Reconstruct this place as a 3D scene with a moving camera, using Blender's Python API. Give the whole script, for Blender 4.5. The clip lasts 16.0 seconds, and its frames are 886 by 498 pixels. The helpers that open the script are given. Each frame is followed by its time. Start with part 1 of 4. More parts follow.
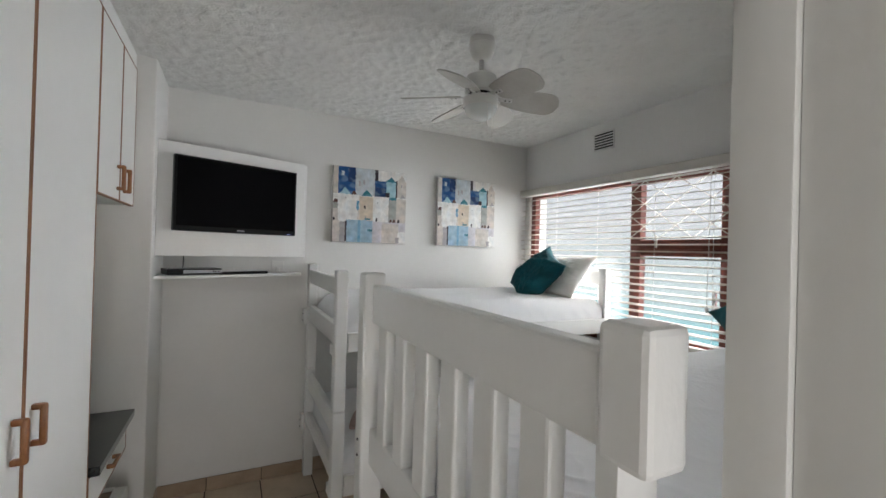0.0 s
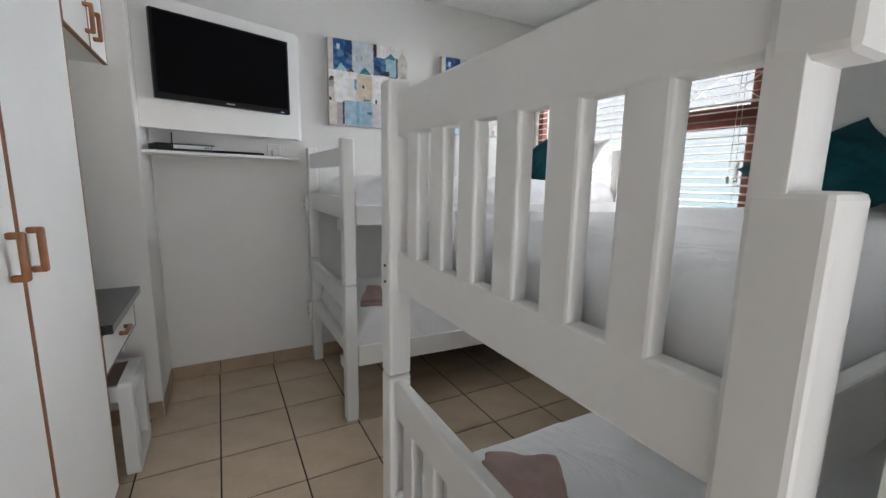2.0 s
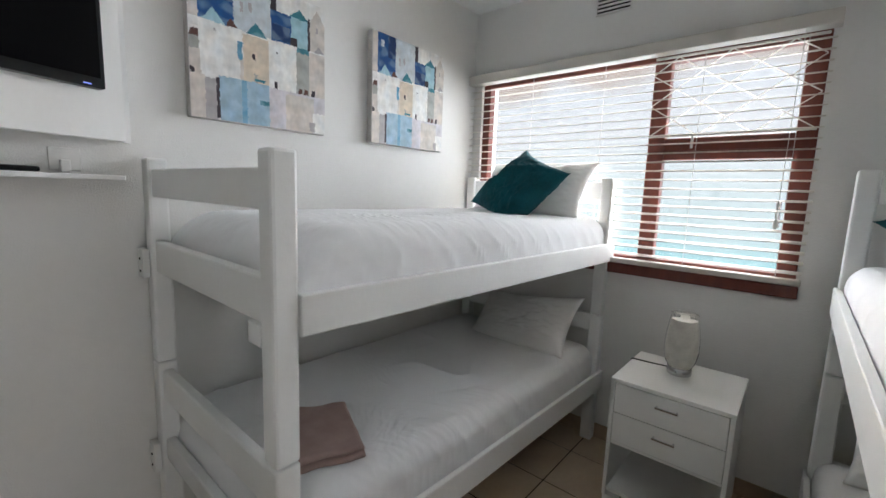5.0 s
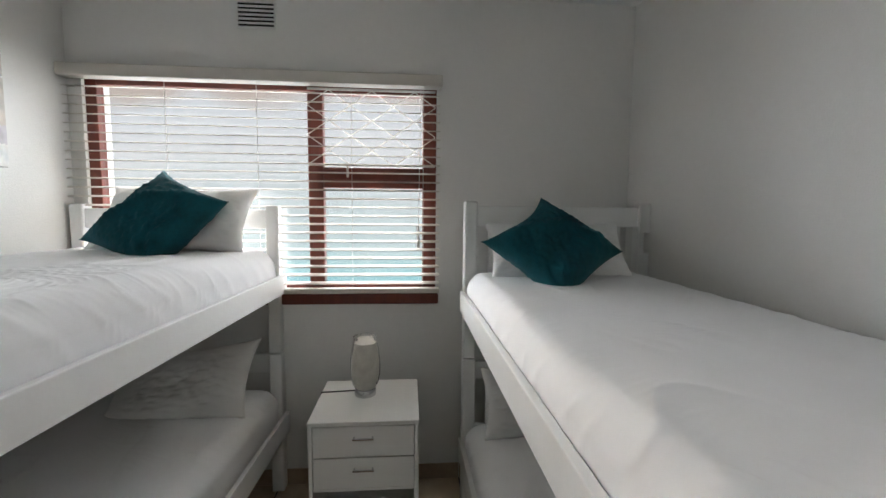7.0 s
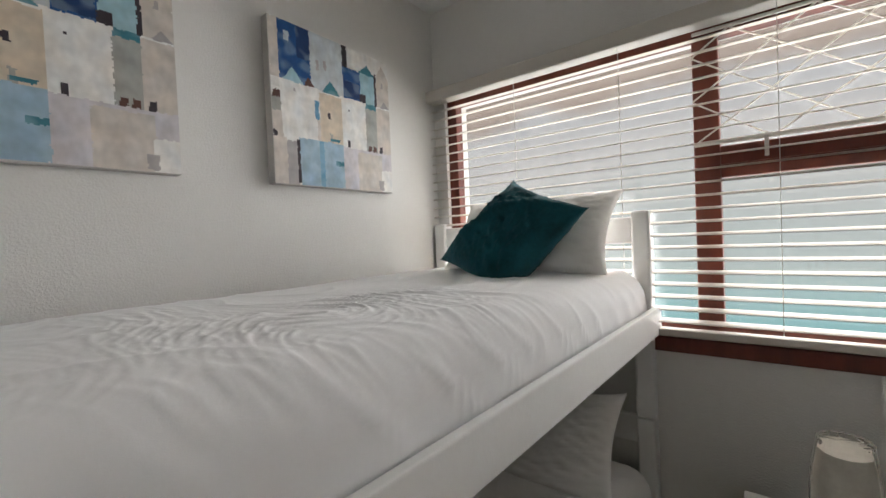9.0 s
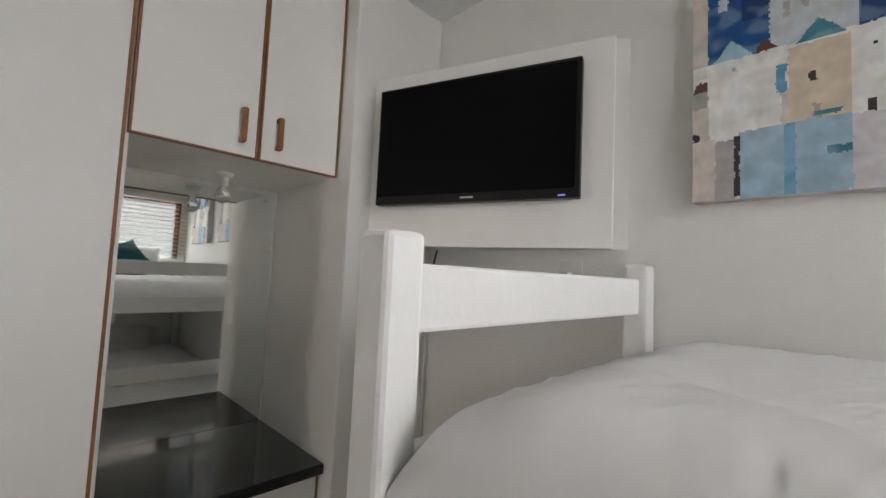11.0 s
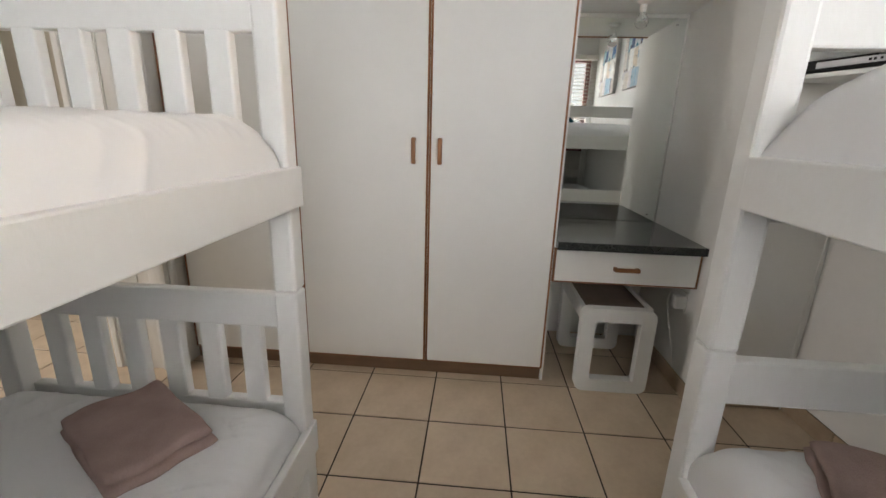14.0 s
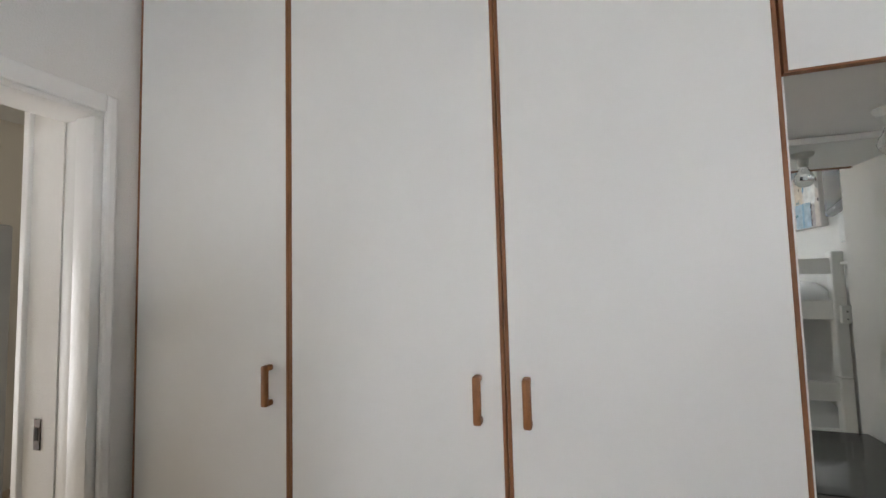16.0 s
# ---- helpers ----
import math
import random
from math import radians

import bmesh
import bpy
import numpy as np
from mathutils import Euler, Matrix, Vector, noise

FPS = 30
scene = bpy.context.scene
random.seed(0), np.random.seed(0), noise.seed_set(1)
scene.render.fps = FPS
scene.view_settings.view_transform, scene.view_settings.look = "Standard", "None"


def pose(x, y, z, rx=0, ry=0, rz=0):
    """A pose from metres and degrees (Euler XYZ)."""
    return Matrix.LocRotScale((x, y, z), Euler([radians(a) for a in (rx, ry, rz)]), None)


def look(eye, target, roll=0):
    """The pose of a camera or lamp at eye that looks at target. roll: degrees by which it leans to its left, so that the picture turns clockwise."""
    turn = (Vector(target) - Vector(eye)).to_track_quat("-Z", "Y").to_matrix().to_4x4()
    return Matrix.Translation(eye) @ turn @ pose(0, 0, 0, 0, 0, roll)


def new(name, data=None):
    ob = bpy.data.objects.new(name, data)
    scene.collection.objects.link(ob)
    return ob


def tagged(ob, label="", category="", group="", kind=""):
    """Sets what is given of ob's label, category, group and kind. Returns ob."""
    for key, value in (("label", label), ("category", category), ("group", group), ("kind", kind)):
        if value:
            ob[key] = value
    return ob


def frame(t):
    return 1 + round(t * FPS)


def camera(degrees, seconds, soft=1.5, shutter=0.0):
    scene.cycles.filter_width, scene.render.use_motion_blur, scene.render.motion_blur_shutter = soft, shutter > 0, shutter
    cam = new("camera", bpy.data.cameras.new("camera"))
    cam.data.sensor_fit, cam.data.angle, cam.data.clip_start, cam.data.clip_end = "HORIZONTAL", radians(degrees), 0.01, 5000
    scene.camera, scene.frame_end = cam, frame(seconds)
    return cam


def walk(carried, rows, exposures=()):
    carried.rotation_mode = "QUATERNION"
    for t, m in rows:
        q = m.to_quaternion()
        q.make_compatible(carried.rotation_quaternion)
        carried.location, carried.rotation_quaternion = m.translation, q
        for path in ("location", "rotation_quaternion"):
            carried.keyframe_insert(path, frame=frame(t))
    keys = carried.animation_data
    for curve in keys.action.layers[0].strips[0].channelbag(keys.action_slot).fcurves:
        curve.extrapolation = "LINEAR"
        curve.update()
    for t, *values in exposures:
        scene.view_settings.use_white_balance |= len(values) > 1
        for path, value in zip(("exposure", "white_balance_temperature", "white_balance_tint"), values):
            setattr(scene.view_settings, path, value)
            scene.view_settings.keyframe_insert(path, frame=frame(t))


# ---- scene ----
cam = camera(93.5, 16.0)
PATH = [
    (0, (0.475, -0.22, 1.638), (1.379, 1.564, 1.649), 1.6),
    (0.5, (0.459, -0.205, 1.596), (1.342, 1.589, 1.569), 1.3),
    (1, (0.447, -0.185, 1.533), (1.358, 1.592, 1.424), 1.3),
    (1.5, (0.44, -0.149, 1.446), (1.384, 1.602, 1.238), 1.1),
    (2, (0.426, -0.093, 1.324), (1.36, 1.644, 0.995), 1.0),
    (2.5, (0.421, 0.029, 1.245), (1.267, 1.779, 0.777), 0.8),
    (3, (0.448, 0.242, 1.227), (1.049, 2.061, 0.652), 0.7),
    (3.2, (0.451, 0.323, 1.239), (1.057, 2.139, 0.66), 1.1),
    (5.3, (0.557, 1.213, 1.47), (2.233, 2.288, 1.28), 1.2),
    (5.5, (0.573, 1.256, 1.49), (2.352, 2.153, 1.316), 1.1),
    (6, (0.62, 1.298, 1.516), (2.566, 1.74, 1.379), 1.1),
    (6.5, (0.663, 1.277, 1.519), (2.659, 1.337, 1.408), 1.0),
    (7, (0.683, 1.26, 1.513), (2.67, 1.101, 1.343), 0.5),
    (7.5, (0.751, 1.292, 1.412), (2.728, 1.214, 1.115), -0.1),
    (8, (0.924, 1.329, 1.407), (2.877, 1.638, 1.112), -0.6),
    (8.5, (1.079, 1.423, 1.447), (2.933, 2.151, 1.261), -1.2),
    (9, (1.218, 1.607, 1.474), (2.804, 2.826, 1.424), -2.5),
    (9.5, (1.324, 1.715, 1.469), (2.303, 3.455, 1.575), -1.9),
    (10, (1.368, 1.722, 1.5), (1.451, 3.717, 1.612), 1.6),
    (10.2, (1.386, 1.734, 1.49), (1.04, 3.697, 1.649), 1.6),
    (12.3, (1.651, 1.479, 1.388), (-0.266, 2.006, 1.165), 1.3),
    (12.5, (1.704, 1.463, 1.359), (-0.244, 1.840, 1.108), 1.2),
    (13, (1.835, 1.476, 1.308), (-0.131, 1.498, 0.944), 2.3),
    (13.5, (1.92, 1.478, 1.257), (-0.022, 1.36, 0.792), 1.8),
    (14, (1.904, 1.461, 1.214), (-0.017, 1.323, 0.676), 1.7),
    (14.5, (1.739, 1.464, 1.263), (-0.202, 1.352, 0.792), 0.8),
    (15, (1.484, 1.46, 1.382), (-0.49, 1.357, 1.077), -0.4),
    (15.5, (1.23, 1.436, 1.416), (-0.744, 1.132, 1.308), -1.5),
    (16, (1.013, 1.424, 1.433), (-0.887, 0.813, 1.56), -1.5),
]
walk(cam, [(t, look(eye, target, roll)) for t, eye, target, roll in PATH],
     [(0.0, 1.88, 6250, 10), (3.0, 2.2, 6000, 11), (6.0, 2.0, 6200, 10), (7.5, 1.8, 6300, 10), (8.5, 1.65, 6300, 11), (9.2, 1.45, 6750, 12), (10.2, 1.62, 6650, 13), (12.3, 1.9, 6600, 13), (13.5, 2.15, 6700, 12), (16.0, 2.1, 6350, 12)])
OUTSIDE = 0.205                      # emission strength of the glowing yard backdrop

# ---- light ----
W, N, H = 2.955, 2.960, 2.645      # east wall, north wall, ceiling
SKEW = 0.040                        # the south wall runs in by this much at its east end
world = bpy.data.worlds.new("world")
scene.world = world
world.use_nodes = True
wn = world.node_tree.nodes
sky = wn.new("ShaderNodeTexSky")
sky.sky_type, sky.sun_disc = "NISHITA", False
sky.sun_elevation, sky.sun_rotation = radians(9), radians(79)
wn["Background"].inputs[1].default_value = 0.12
world.node_tree.links.new(sky.outputs[0], wn["Background"].inputs[0])


def area_lamp(name, m, sx, sy, power, colour):
    data = bpy.data.lights.new(name, "AREA")
    data.shape, data.size, data.size_y, data.energy, data.color = "RECTANGLE", sx, sy, power, colour
    ob = new(name, data)
    ob.matrix_world = m
    return ob


# soft daylight from the bright side of the sky, and daylight in the passage behind the door
sun = new("sun", bpy.data.lights.new("sun", "SUN"))
sun.data.energy, sun.data.angle, sun.data.color = 9.6, radians(104), (0.97, 0.985, 1.0)
sun.matrix_world = look((9.0, 2.6, 2.35), (0.0, 1.9, 1.2))
area_lamp("passage_daylight", look((0.60, -2.3, 1.0), (0.85, 0.5, 0.8)), 1.2, 1.5, 7.0, (1.0, 0.985, 0.96))

# ---- materials ----


def material(name, colour, rough=0.5, metal=0.0, second=None, scale=8.0, fine=120.0, bump=0.0, bump_scale=60.0,
             spread=0.5, object_random=0.0, spec=0.5, coat=0.0, stretch=(1, 1, 1), bump2=0.0, bump2_scale=6.0, detail=6.0, relief=0.01):
    """A surface with variation at two scales, grain, and relief."""
    m = bpy.data.materials.new(name)
    m.use_nodes = True
    nt = m.node_tree
    p = nt.nodes["Principled BSDF"]
    p.inputs["Roughness"].default_value, p.inputs["Metallic"].default_value = rough, metal
    p.inputs["Specular IOR Level"].default_value = spec
    p.inputs["Coat Weight"].default_value = coat
    co = nt.nodes.new("ShaderNodeTexCoord")
    mp = nt.nodes.new("ShaderNodeMapping")
    mp.inputs["Scale"].default_value = stretch
    nt.links.new(co.outputs["Object"], mp.inputs[0])
    second = second or tuple(c * 0.93 for c in colour)
    n1, n2 = nt.nodes.new("ShaderNodeTexNoise"), nt.nodes.new("ShaderNodeTexNoise")
    n1.inputs["Scale"].default_value, n2.inputs["Scale"].default_value = scale, fine
    n1.inputs["Detail"].default_value = n2.inputs["Detail"].default_value = detail
    for n in (n1, n2):
        nt.links.new(mp.outputs[0], n.inputs["Vector"])
    add = nt.nodes.new("ShaderNodeMath")
    add.operation = "MULTIPLY_ADD"
    nt.links.new(n2.outputs[0], add.inputs[0])
    add.inputs[1].default_value = 0.35
    nt.links.new(n1.outputs[0], add.inputs[2])
    ramp = nt.nodes.new("ShaderNodeMapRange")
    ramp.inputs[1].default_value, ramp.inputs[2].default_value = 0.67 - spread / 2, 0.67 + spread / 2
    nt.links.new(add.outputs[0], ramp.inputs[0])
    mix = nt.nodes.new("ShaderNodeMix")
    mix.data_type = "RGBA"
    mix.inputs[6].default_value, mix.inputs[7].default_value = (*colour, 1), (*second, 1)
    nt.links.new(ramp.outputs[0], mix.inputs[0])
    out = mix.outputs[2]
    if object_random:
        info = nt.nodes.new("ShaderNodeObjectInfo")
        hsv = nt.nodes.new("ShaderNodeHueSaturation")
        rr = nt.nodes.new("ShaderNodeMapRange")
        rr.inputs[3].default_value, rr.inputs[4].default_value = 1 - object_random, 1 + object_random
        nt.links.new(info.outputs["Random"], rr.inputs[0])
        nt.links.new(rr.outputs[0], hsv.inputs["Value"])
        nt.links.new(out, hsv.inputs["Color"])
        out = hsv.outputs[0]
    nt.links.new(out, p.inputs["Base Color"])
    rv = nt.nodes.new("ShaderNodeMapRange")
    rv.inputs[3].default_value, rv.inputs[4].default_value = max(0.02, rough - 0.06), min(1, rough + 0.08)
    nt.links.new(n1.outputs[0], rv.inputs[0])
    nt.links.new(rv.outputs[0], p.inputs["Roughness"])
    normal = None
    for strength, size in ((bump2, bump2_scale), (bump, bump_scale)):
        if strength:
            nb, b = nt.nodes.new("ShaderNodeTexNoise"), nt.nodes.new("ShaderNodeBump")
            nb.inputs["Scale"].default_value, nb.inputs["Detail"].default_value = size, 5
            nt.links.new(mp.outputs[0], nb.inputs["Vector"])
            b.inputs["Strength"].default_value, b.inputs["Distance"].default_value = strength, relief
            nt.links.new(nb.outputs[0], b.inputs["Height"])
            if normal:
                nt.links.new(normal, b.inputs["Normal"])
            normal = b.outputs[0]
    if normal:
        nt.links.new(normal, p.inputs["Normal"])
    return m


def glass(name, rough, colour, bumpy=0.0):
    m = bpy.data.materials.new(name)
    m.use_nodes = True
    nt = m.node_tree
    p = nt.nodes["Principled BSDF"]
    p.inputs["Base Color"].default_value = (*colour, 1)
    p.inputs["Transmission Weight"].default_value = 1
    p.inputs["Roughness"].default_value = rough
    p.inputs["IOR"].default_value = 1.45
    if bumpy:
        co, nb, b = (nt.nodes.new(k) for k in ("ShaderNodeTexCoord", "ShaderNodeTexNoise", "ShaderNodeBump"))
        nb.inputs["Scale"].default_value, nb.inputs["Detail"].default_value = 55, 3
        b.inputs["Strength"].default_value, b.inputs["Distance"].default_value = bumpy, 0.004
        nt.links.new(co.outputs["Object"], nb.inputs["Vector"])
        nt.links.new(nb.outputs[0], b.inputs["Height"])
        nt.links.new(b.outputs[0], p.inputs["Normal"])
    return m


WALL = material("wall_paint", (0.80, 0.79, 0.765), 0.7, second=(0.75, 0.74, 0.715), scale=1.6, fine=40, bump=0.22, bump_scale=190, bump2=0.10, bump2_scale=7)
CEILING = material("rough_ceiling_plaster", (0.84, 0.84, 0.82), 0.85, second=(0.76, 0.76, 0.74), scale=3, fine=60, bump=0.8, bump_scale=110, relief=0.008)
PAINT = material("white_gloss_paint", (0.84, 0.84, 0.825), 0.38, second=(0.80, 0.795, 0.775), scale=5, fine=60, bump=0.06, bump_scale=90, stretch=(1, 1, 0.6))
LAMINATE = material("white_laminate", (0.83, 0.825, 0.80), 0.42, second=(0.795, 0.79, 0.765), scale=2.2, fine=20, bump=0.03, bump_scale=240, spec=0.4)
WOOD = material("oak_edging", (0.30, 0.125, 0.045), 0.5, second=(0.16, 0.06, 0.022), scale=9, fine=90, stretch=(6, 6, 0.8), bump=0.1, bump_scale=80)
HANDLE = material("varnished_wood_handle", (0.36, 0.15, 0.05), 0.4, second=(0.20, 0.075, 0.025), scale=25, fine=160, stretch=(3, 3, 0.7), coat=0.2)
KICK = material("brown_kick_board", (0.21, 0.125, 0.07), 0.6, second=(0.14, 0.08, 0.045), scale=6, fine=70, stretch=(1, 0.3, 3))
TILE = material("cream_floor_tile", (0.66, 0.53, 0.395), 0.33, second=(0.55, 0.425, 0.305), scale=7, fine=48, object_random=0.055, bump=0.05, bump_scale=40, spread=0.45)
SKIRT = material("beige_skirting_tile", (0.46, 0.35, 0.245), 0.4, second=(0.36, 0.265, 0.18), scale=8, fine=50, object_random=0.06)
GROUT = material("dark_grout", (0.04, 0.028, 0.02), 0.95, second=(0.022, 0.016, 0.012), scale=20)
GRANITE = material("black_granite", (0.012, 0.013, 0.013), 0.09, second=(0.03, 0.032, 0.03), scale=160, fine=500, spread=0.3, coat=0.3)
LINEN = material("white_bed_linen", (0.86, 0.86, 0.865), 0.9, second=(0.83, 0.83, 0.835), scale=6, fine=300, bump=0.05, bump_scale=700, bump2=0.07, bump2_scale=20, spec=0.2)
PILLOW = material("white_cotton_pillowcase", (0.84, 0.83, 0.815), 0.9, second=(0.80, 0.79, 0.775), scale=8, fine=280, bump=0.04, bump_scale=600, bump2=0.05, bump2_scale=9, spec=0.2)
TEAL = material("teal_velvet", (0.002, 0.092, 0.116), 0.75, second=(0.001, 0.045, 0.058), scale=9, fine=90, bump=0.25, bump_scale=300, bump2=0.3, bump2_scale=12, spec=0.25)
TEAL.node_tree.nodes["Principled BSDF"].inputs["Sheen Weight"].default_value = 0.05
TEAL.node_tree.nodes["Principled BSDF"].inputs["Sheen Tint"].default_value = (0.05, 0.35, 0.36, 1)
FLEECE = material("mauve_brown_fleece", (0.47, 0.345, 0.315), 0.95, second=(0.38, 0.27, 0.243), scale=14, fine=220, bump=0.5, bump_scale=330, bump2=0.3, bump2_scale=22, spec=0.15)
MAHOGANY = material("mahogany_window_frame", (0.17, 0.034, 0.018), 0.4, second=(0.09, 0.018, 0.010), scale=8, fine=80, stretch=(3, 3, 0.6), bump=0.08)
BLIND = material("ivory_blind_slat", (0.62, 0.585, 0.525), 0.45, second=(0.57, 0.535, 0.48), scale=6, fine=80)
CORD = material("white_cord", (0.72, 0.70, 0.66), 0.8, scale=30)
WHITE_METAL = material("white_enamelled_metal", (0.74, 0.73, 0.70), 0.35, second=(0.68, 0.67, 0.63), scale=9)
# greyer than the fan's white metal, to stand out from the ceiling
FAN_BLADE = material("greyish_white_fan_blade", (0.56, 0.54, 0.50), 0.5, second=(0.47, 0.45, 0.41), scale=7, fine=60)
CHROME = material("chrome", (0.62, 0.62, 0.63), 0.16, metal=1.0, second=(0.55, 0.55, 0.56), scale=20)
BLACK = material("black_plastic", (0.006, 0.006, 0.0065), 0.3, second=(0.009, 0.009, 0.0095), scale=30, spec=0.25)
SCREEN = material("television_screen", (0.0035, 0.0035, 0.004), 0.2, second=(0.0035, 0.0035, 0.004), scale=5, spec=0.08)
SILVER = material("silver_plastic", (0.55, 0.56, 0.58), 0.35, second=(0.48, 0.49, 0.51), scale=30, metal=0.3)
SMALL_PLASTIC = material("white_plastic", (0.76, 0.75, 0.72), 0.4, second=(0.70, 0.69, 0.66), scale=20)
DARK = material("dark_void", (0.014, 0.013, 0.012), 0.9, scale=10)
DOOR_PAINT = material("cream_door_paint", (0.66, 0.63, 0.57), 0.45, second=(0.60, 0.57, 0.51), scale=3, fine=40, bump=0.05)
PASSAGE = material("cream_passage_paint", (0.74, 0.70, 0.62), 0.7, second=(0.70, 0.66, 0.57), scale=2, bump=0.15, bump_scale=150)
EAVE = material("beige_soffit_paint", (0.30, 0.245, 0.20), 0.8, second=(0.26, 0.21, 0.17), scale=3, fine=40)
GREY_FRIDGE = material("grey_enamel", (0.34, 0.35, 0.35), 0.35, second=(0.30, 0.31, 0.31), scale=6)
BROWN_METAL = material("bronzed_metal", (0.07, 0.045, 0.03), 0.45, metal=0.6, second=(0.04, 0.025, 0.018), scale=40)
SEAT = material("taupe_seat_vinyl", (0.22, 0.165, 0.13), 0.6, second=(0.17, 0.125, 0.10), scale=10, bump=0.15, bump_scale=150)
CANVAS_EDGE = material("canvas_edge", (0.60, 0.57, 0.53), 0.8, second=(0.45, 0.43, 0.42), scale=12, bump=0.2, bump_scale=300)
FROSTED = glass("obscured_glass", 0.0, (0.97, 0.985, 0.98))
CLEAR = glass("clear_glass", 0.0, (0.97, 0.985, 0.985))
BOWL = material("opal_glass", (0.70, 0.72, 0.70), 0.25, second=(0.66, 0.68, 0.66), scale=10)
LAMP_GLASS = glass("ribbed_lamp_glass", 0.04, (0.99, 0.985, 0.97))
LAMP_GLASS.node_tree.nodes["Principled BSDF"].inputs["IOR"].default_value = 1.18
BULB = glass("bulb_glass", 0.05, (0.98, 0.98, 0.98))
LAMP_LINER = material("cream_lamp_liner", (0.84, 0.81, 0.74), 0.7, second=(0.66, 0.63, 0.56), scale=20)
MIRROR = material("mirror_silver", (0.90, 0.93, 0.91), 0.015, metal=1.0, second=(0.89, 0.92, 0.90), scale=2)
MIRROR.node_tree.nodes["Map Range.001"].inputs[3].default_value = 0.01
MIRROR.node_tree.nodes["Map Range.001"].inputs[4].default_value = 0.03


def outside_material():
    """The bright yard as a glowing backdrop: an eave's shade painted on top, hazy daylight, a pale aqua below."""
    m = bpy.data.materials.new("glowing_outdoors")
    m.use_nodes = True
    nt = m.node_tree
    nt.nodes.remove(nt.nodes["Principled BSDF"])
    em = nt.nodes.new("ShaderNodeEmission")
    co, sep, ramp, nz, ad = (nt.nodes.new(k) for k in ("ShaderNodeTexCoord", "ShaderNodeSeparateXYZ", "ShaderNodeValToRGB", "ShaderNodeTexNoise", "ShaderNodeMath"))
    nz.inputs["Scale"].default_value = 1.3
    nt.links.new(co.outputs["Object"], sep.inputs[0])
    nt.links.new(co.outputs["Object"], nz.inputs["Vector"])
    ad.operation = "MULTIPLY_ADD"
    ad.inputs[1].default_value = 0.5
    nt.links.new(nz.outputs[0], ad.inputs[0])
    nt.links.new(sep.outputs["Z"], ad.inputs[2])
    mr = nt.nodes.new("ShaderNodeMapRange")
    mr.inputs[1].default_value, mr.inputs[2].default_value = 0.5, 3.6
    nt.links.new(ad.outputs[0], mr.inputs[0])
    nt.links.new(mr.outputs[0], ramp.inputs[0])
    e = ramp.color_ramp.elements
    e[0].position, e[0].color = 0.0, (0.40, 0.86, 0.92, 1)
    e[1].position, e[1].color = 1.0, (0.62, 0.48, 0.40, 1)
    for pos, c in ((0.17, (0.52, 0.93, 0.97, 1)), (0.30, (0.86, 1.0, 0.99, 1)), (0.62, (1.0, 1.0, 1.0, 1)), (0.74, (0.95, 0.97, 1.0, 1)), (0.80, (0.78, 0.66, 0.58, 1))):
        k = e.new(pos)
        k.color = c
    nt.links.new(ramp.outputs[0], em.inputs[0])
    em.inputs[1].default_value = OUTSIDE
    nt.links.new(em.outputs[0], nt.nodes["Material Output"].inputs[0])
    return m


def art_material():
    """Painted canvas: the colours of the picture's own patches, brushed and mottled."""
    m = bpy.data.materials.new("painted_canvas")
    m.use_nodes = True
    nt = m.node_tree
    p = nt.nodes["Principled BSDF"]
    p.inputs["Roughness"].default_value = 0.7
    at, co, n1, n2, mix, mr, b = (nt.nodes.new(k) for k in ("ShaderNodeAttribute", "ShaderNodeTexCoord", "ShaderNodeTexNoise", "ShaderNodeTexNoise", "ShaderNodeMix", "ShaderNodeMapRange", "ShaderNodeBump"))
    at.attribute_name = "paint"
    mix.data_type, mix.blend_type = "RGBA", "MULTIPLY"
    n1.inputs["Scale"].default_value, n1.inputs["Detail"].default_value = 22, 8
    n2.inputs["Scale"].default_value = 500
    mr.inputs[1].default_value, mr.inputs[2].default_value, mr.inputs[3].default_value, mr.inputs[4].default_value = 0.3, 0.7, 0.86, 1.08
    for n in (n1, n2):
        nt.links.new(co.outputs["Object"], n.inputs["Vector"])
    nt.links.new(n1.outputs[0], mr.inputs[0])
    mix.inputs[0].default_value = 1
    nt.links.new(at.outputs["Color"], mix.inputs[6])
    nt.links.new(mr.outputs[0], mix.inputs[7])
    nt.links.new(mix.outputs[2], p.inputs["Base Color"])
    b.inputs["Strength"].default_value, b.inputs["Distance"].default_value = 0.2, 0.002
    nt.links.new(n2.outputs[0], b.inputs["Height"])
    nt.links.new(b.outputs[0], p.inputs["Normal"])
    return m


LED = bpy.data.materials.new("blue_indicator")
LED.use_nodes = True
LED.node_tree.nodes["Principled BSDF"].inputs["Emission Color"].default_value = (0.02, 0.12, 1.0, 1)
LED.node_tree.nodes["Principled BSDF"].inputs["Emission Strength"].default_value = 0.3
ART = art_material()
OUTDOORS = outside_material()

# ---- building blocks ----


def mesh_object(name, bm, mat, parent=None, label="", smooth=None):
    me = bpy.data.meshes.new(name)
    bmesh.ops.recalc_face_normals(bm, faces=bm.faces)
    bm.to_mesh(me)
    bm.free()
    for m in (mat if isinstance(mat, (list, tuple)) else [mat]):
        me.materials.append(m)
    if smooth is not None:
        me.polygons.foreach_set("use_smooth", [True] * len(me.polygons))
        me.set_sharp_from_angle(angle=radians(smooth))
    ob = new(name, me)
    if parent:
        ob.parent = parent
        ob.matrix_parent_inverse = parent.matrix_world.inverted()
    if label:
        tagged(ob, label)
    return ob


def part(name, bm, mat, parent, label="", smooth=None):
    return mesh_object(name, bm, mat, parent, label, smooth)


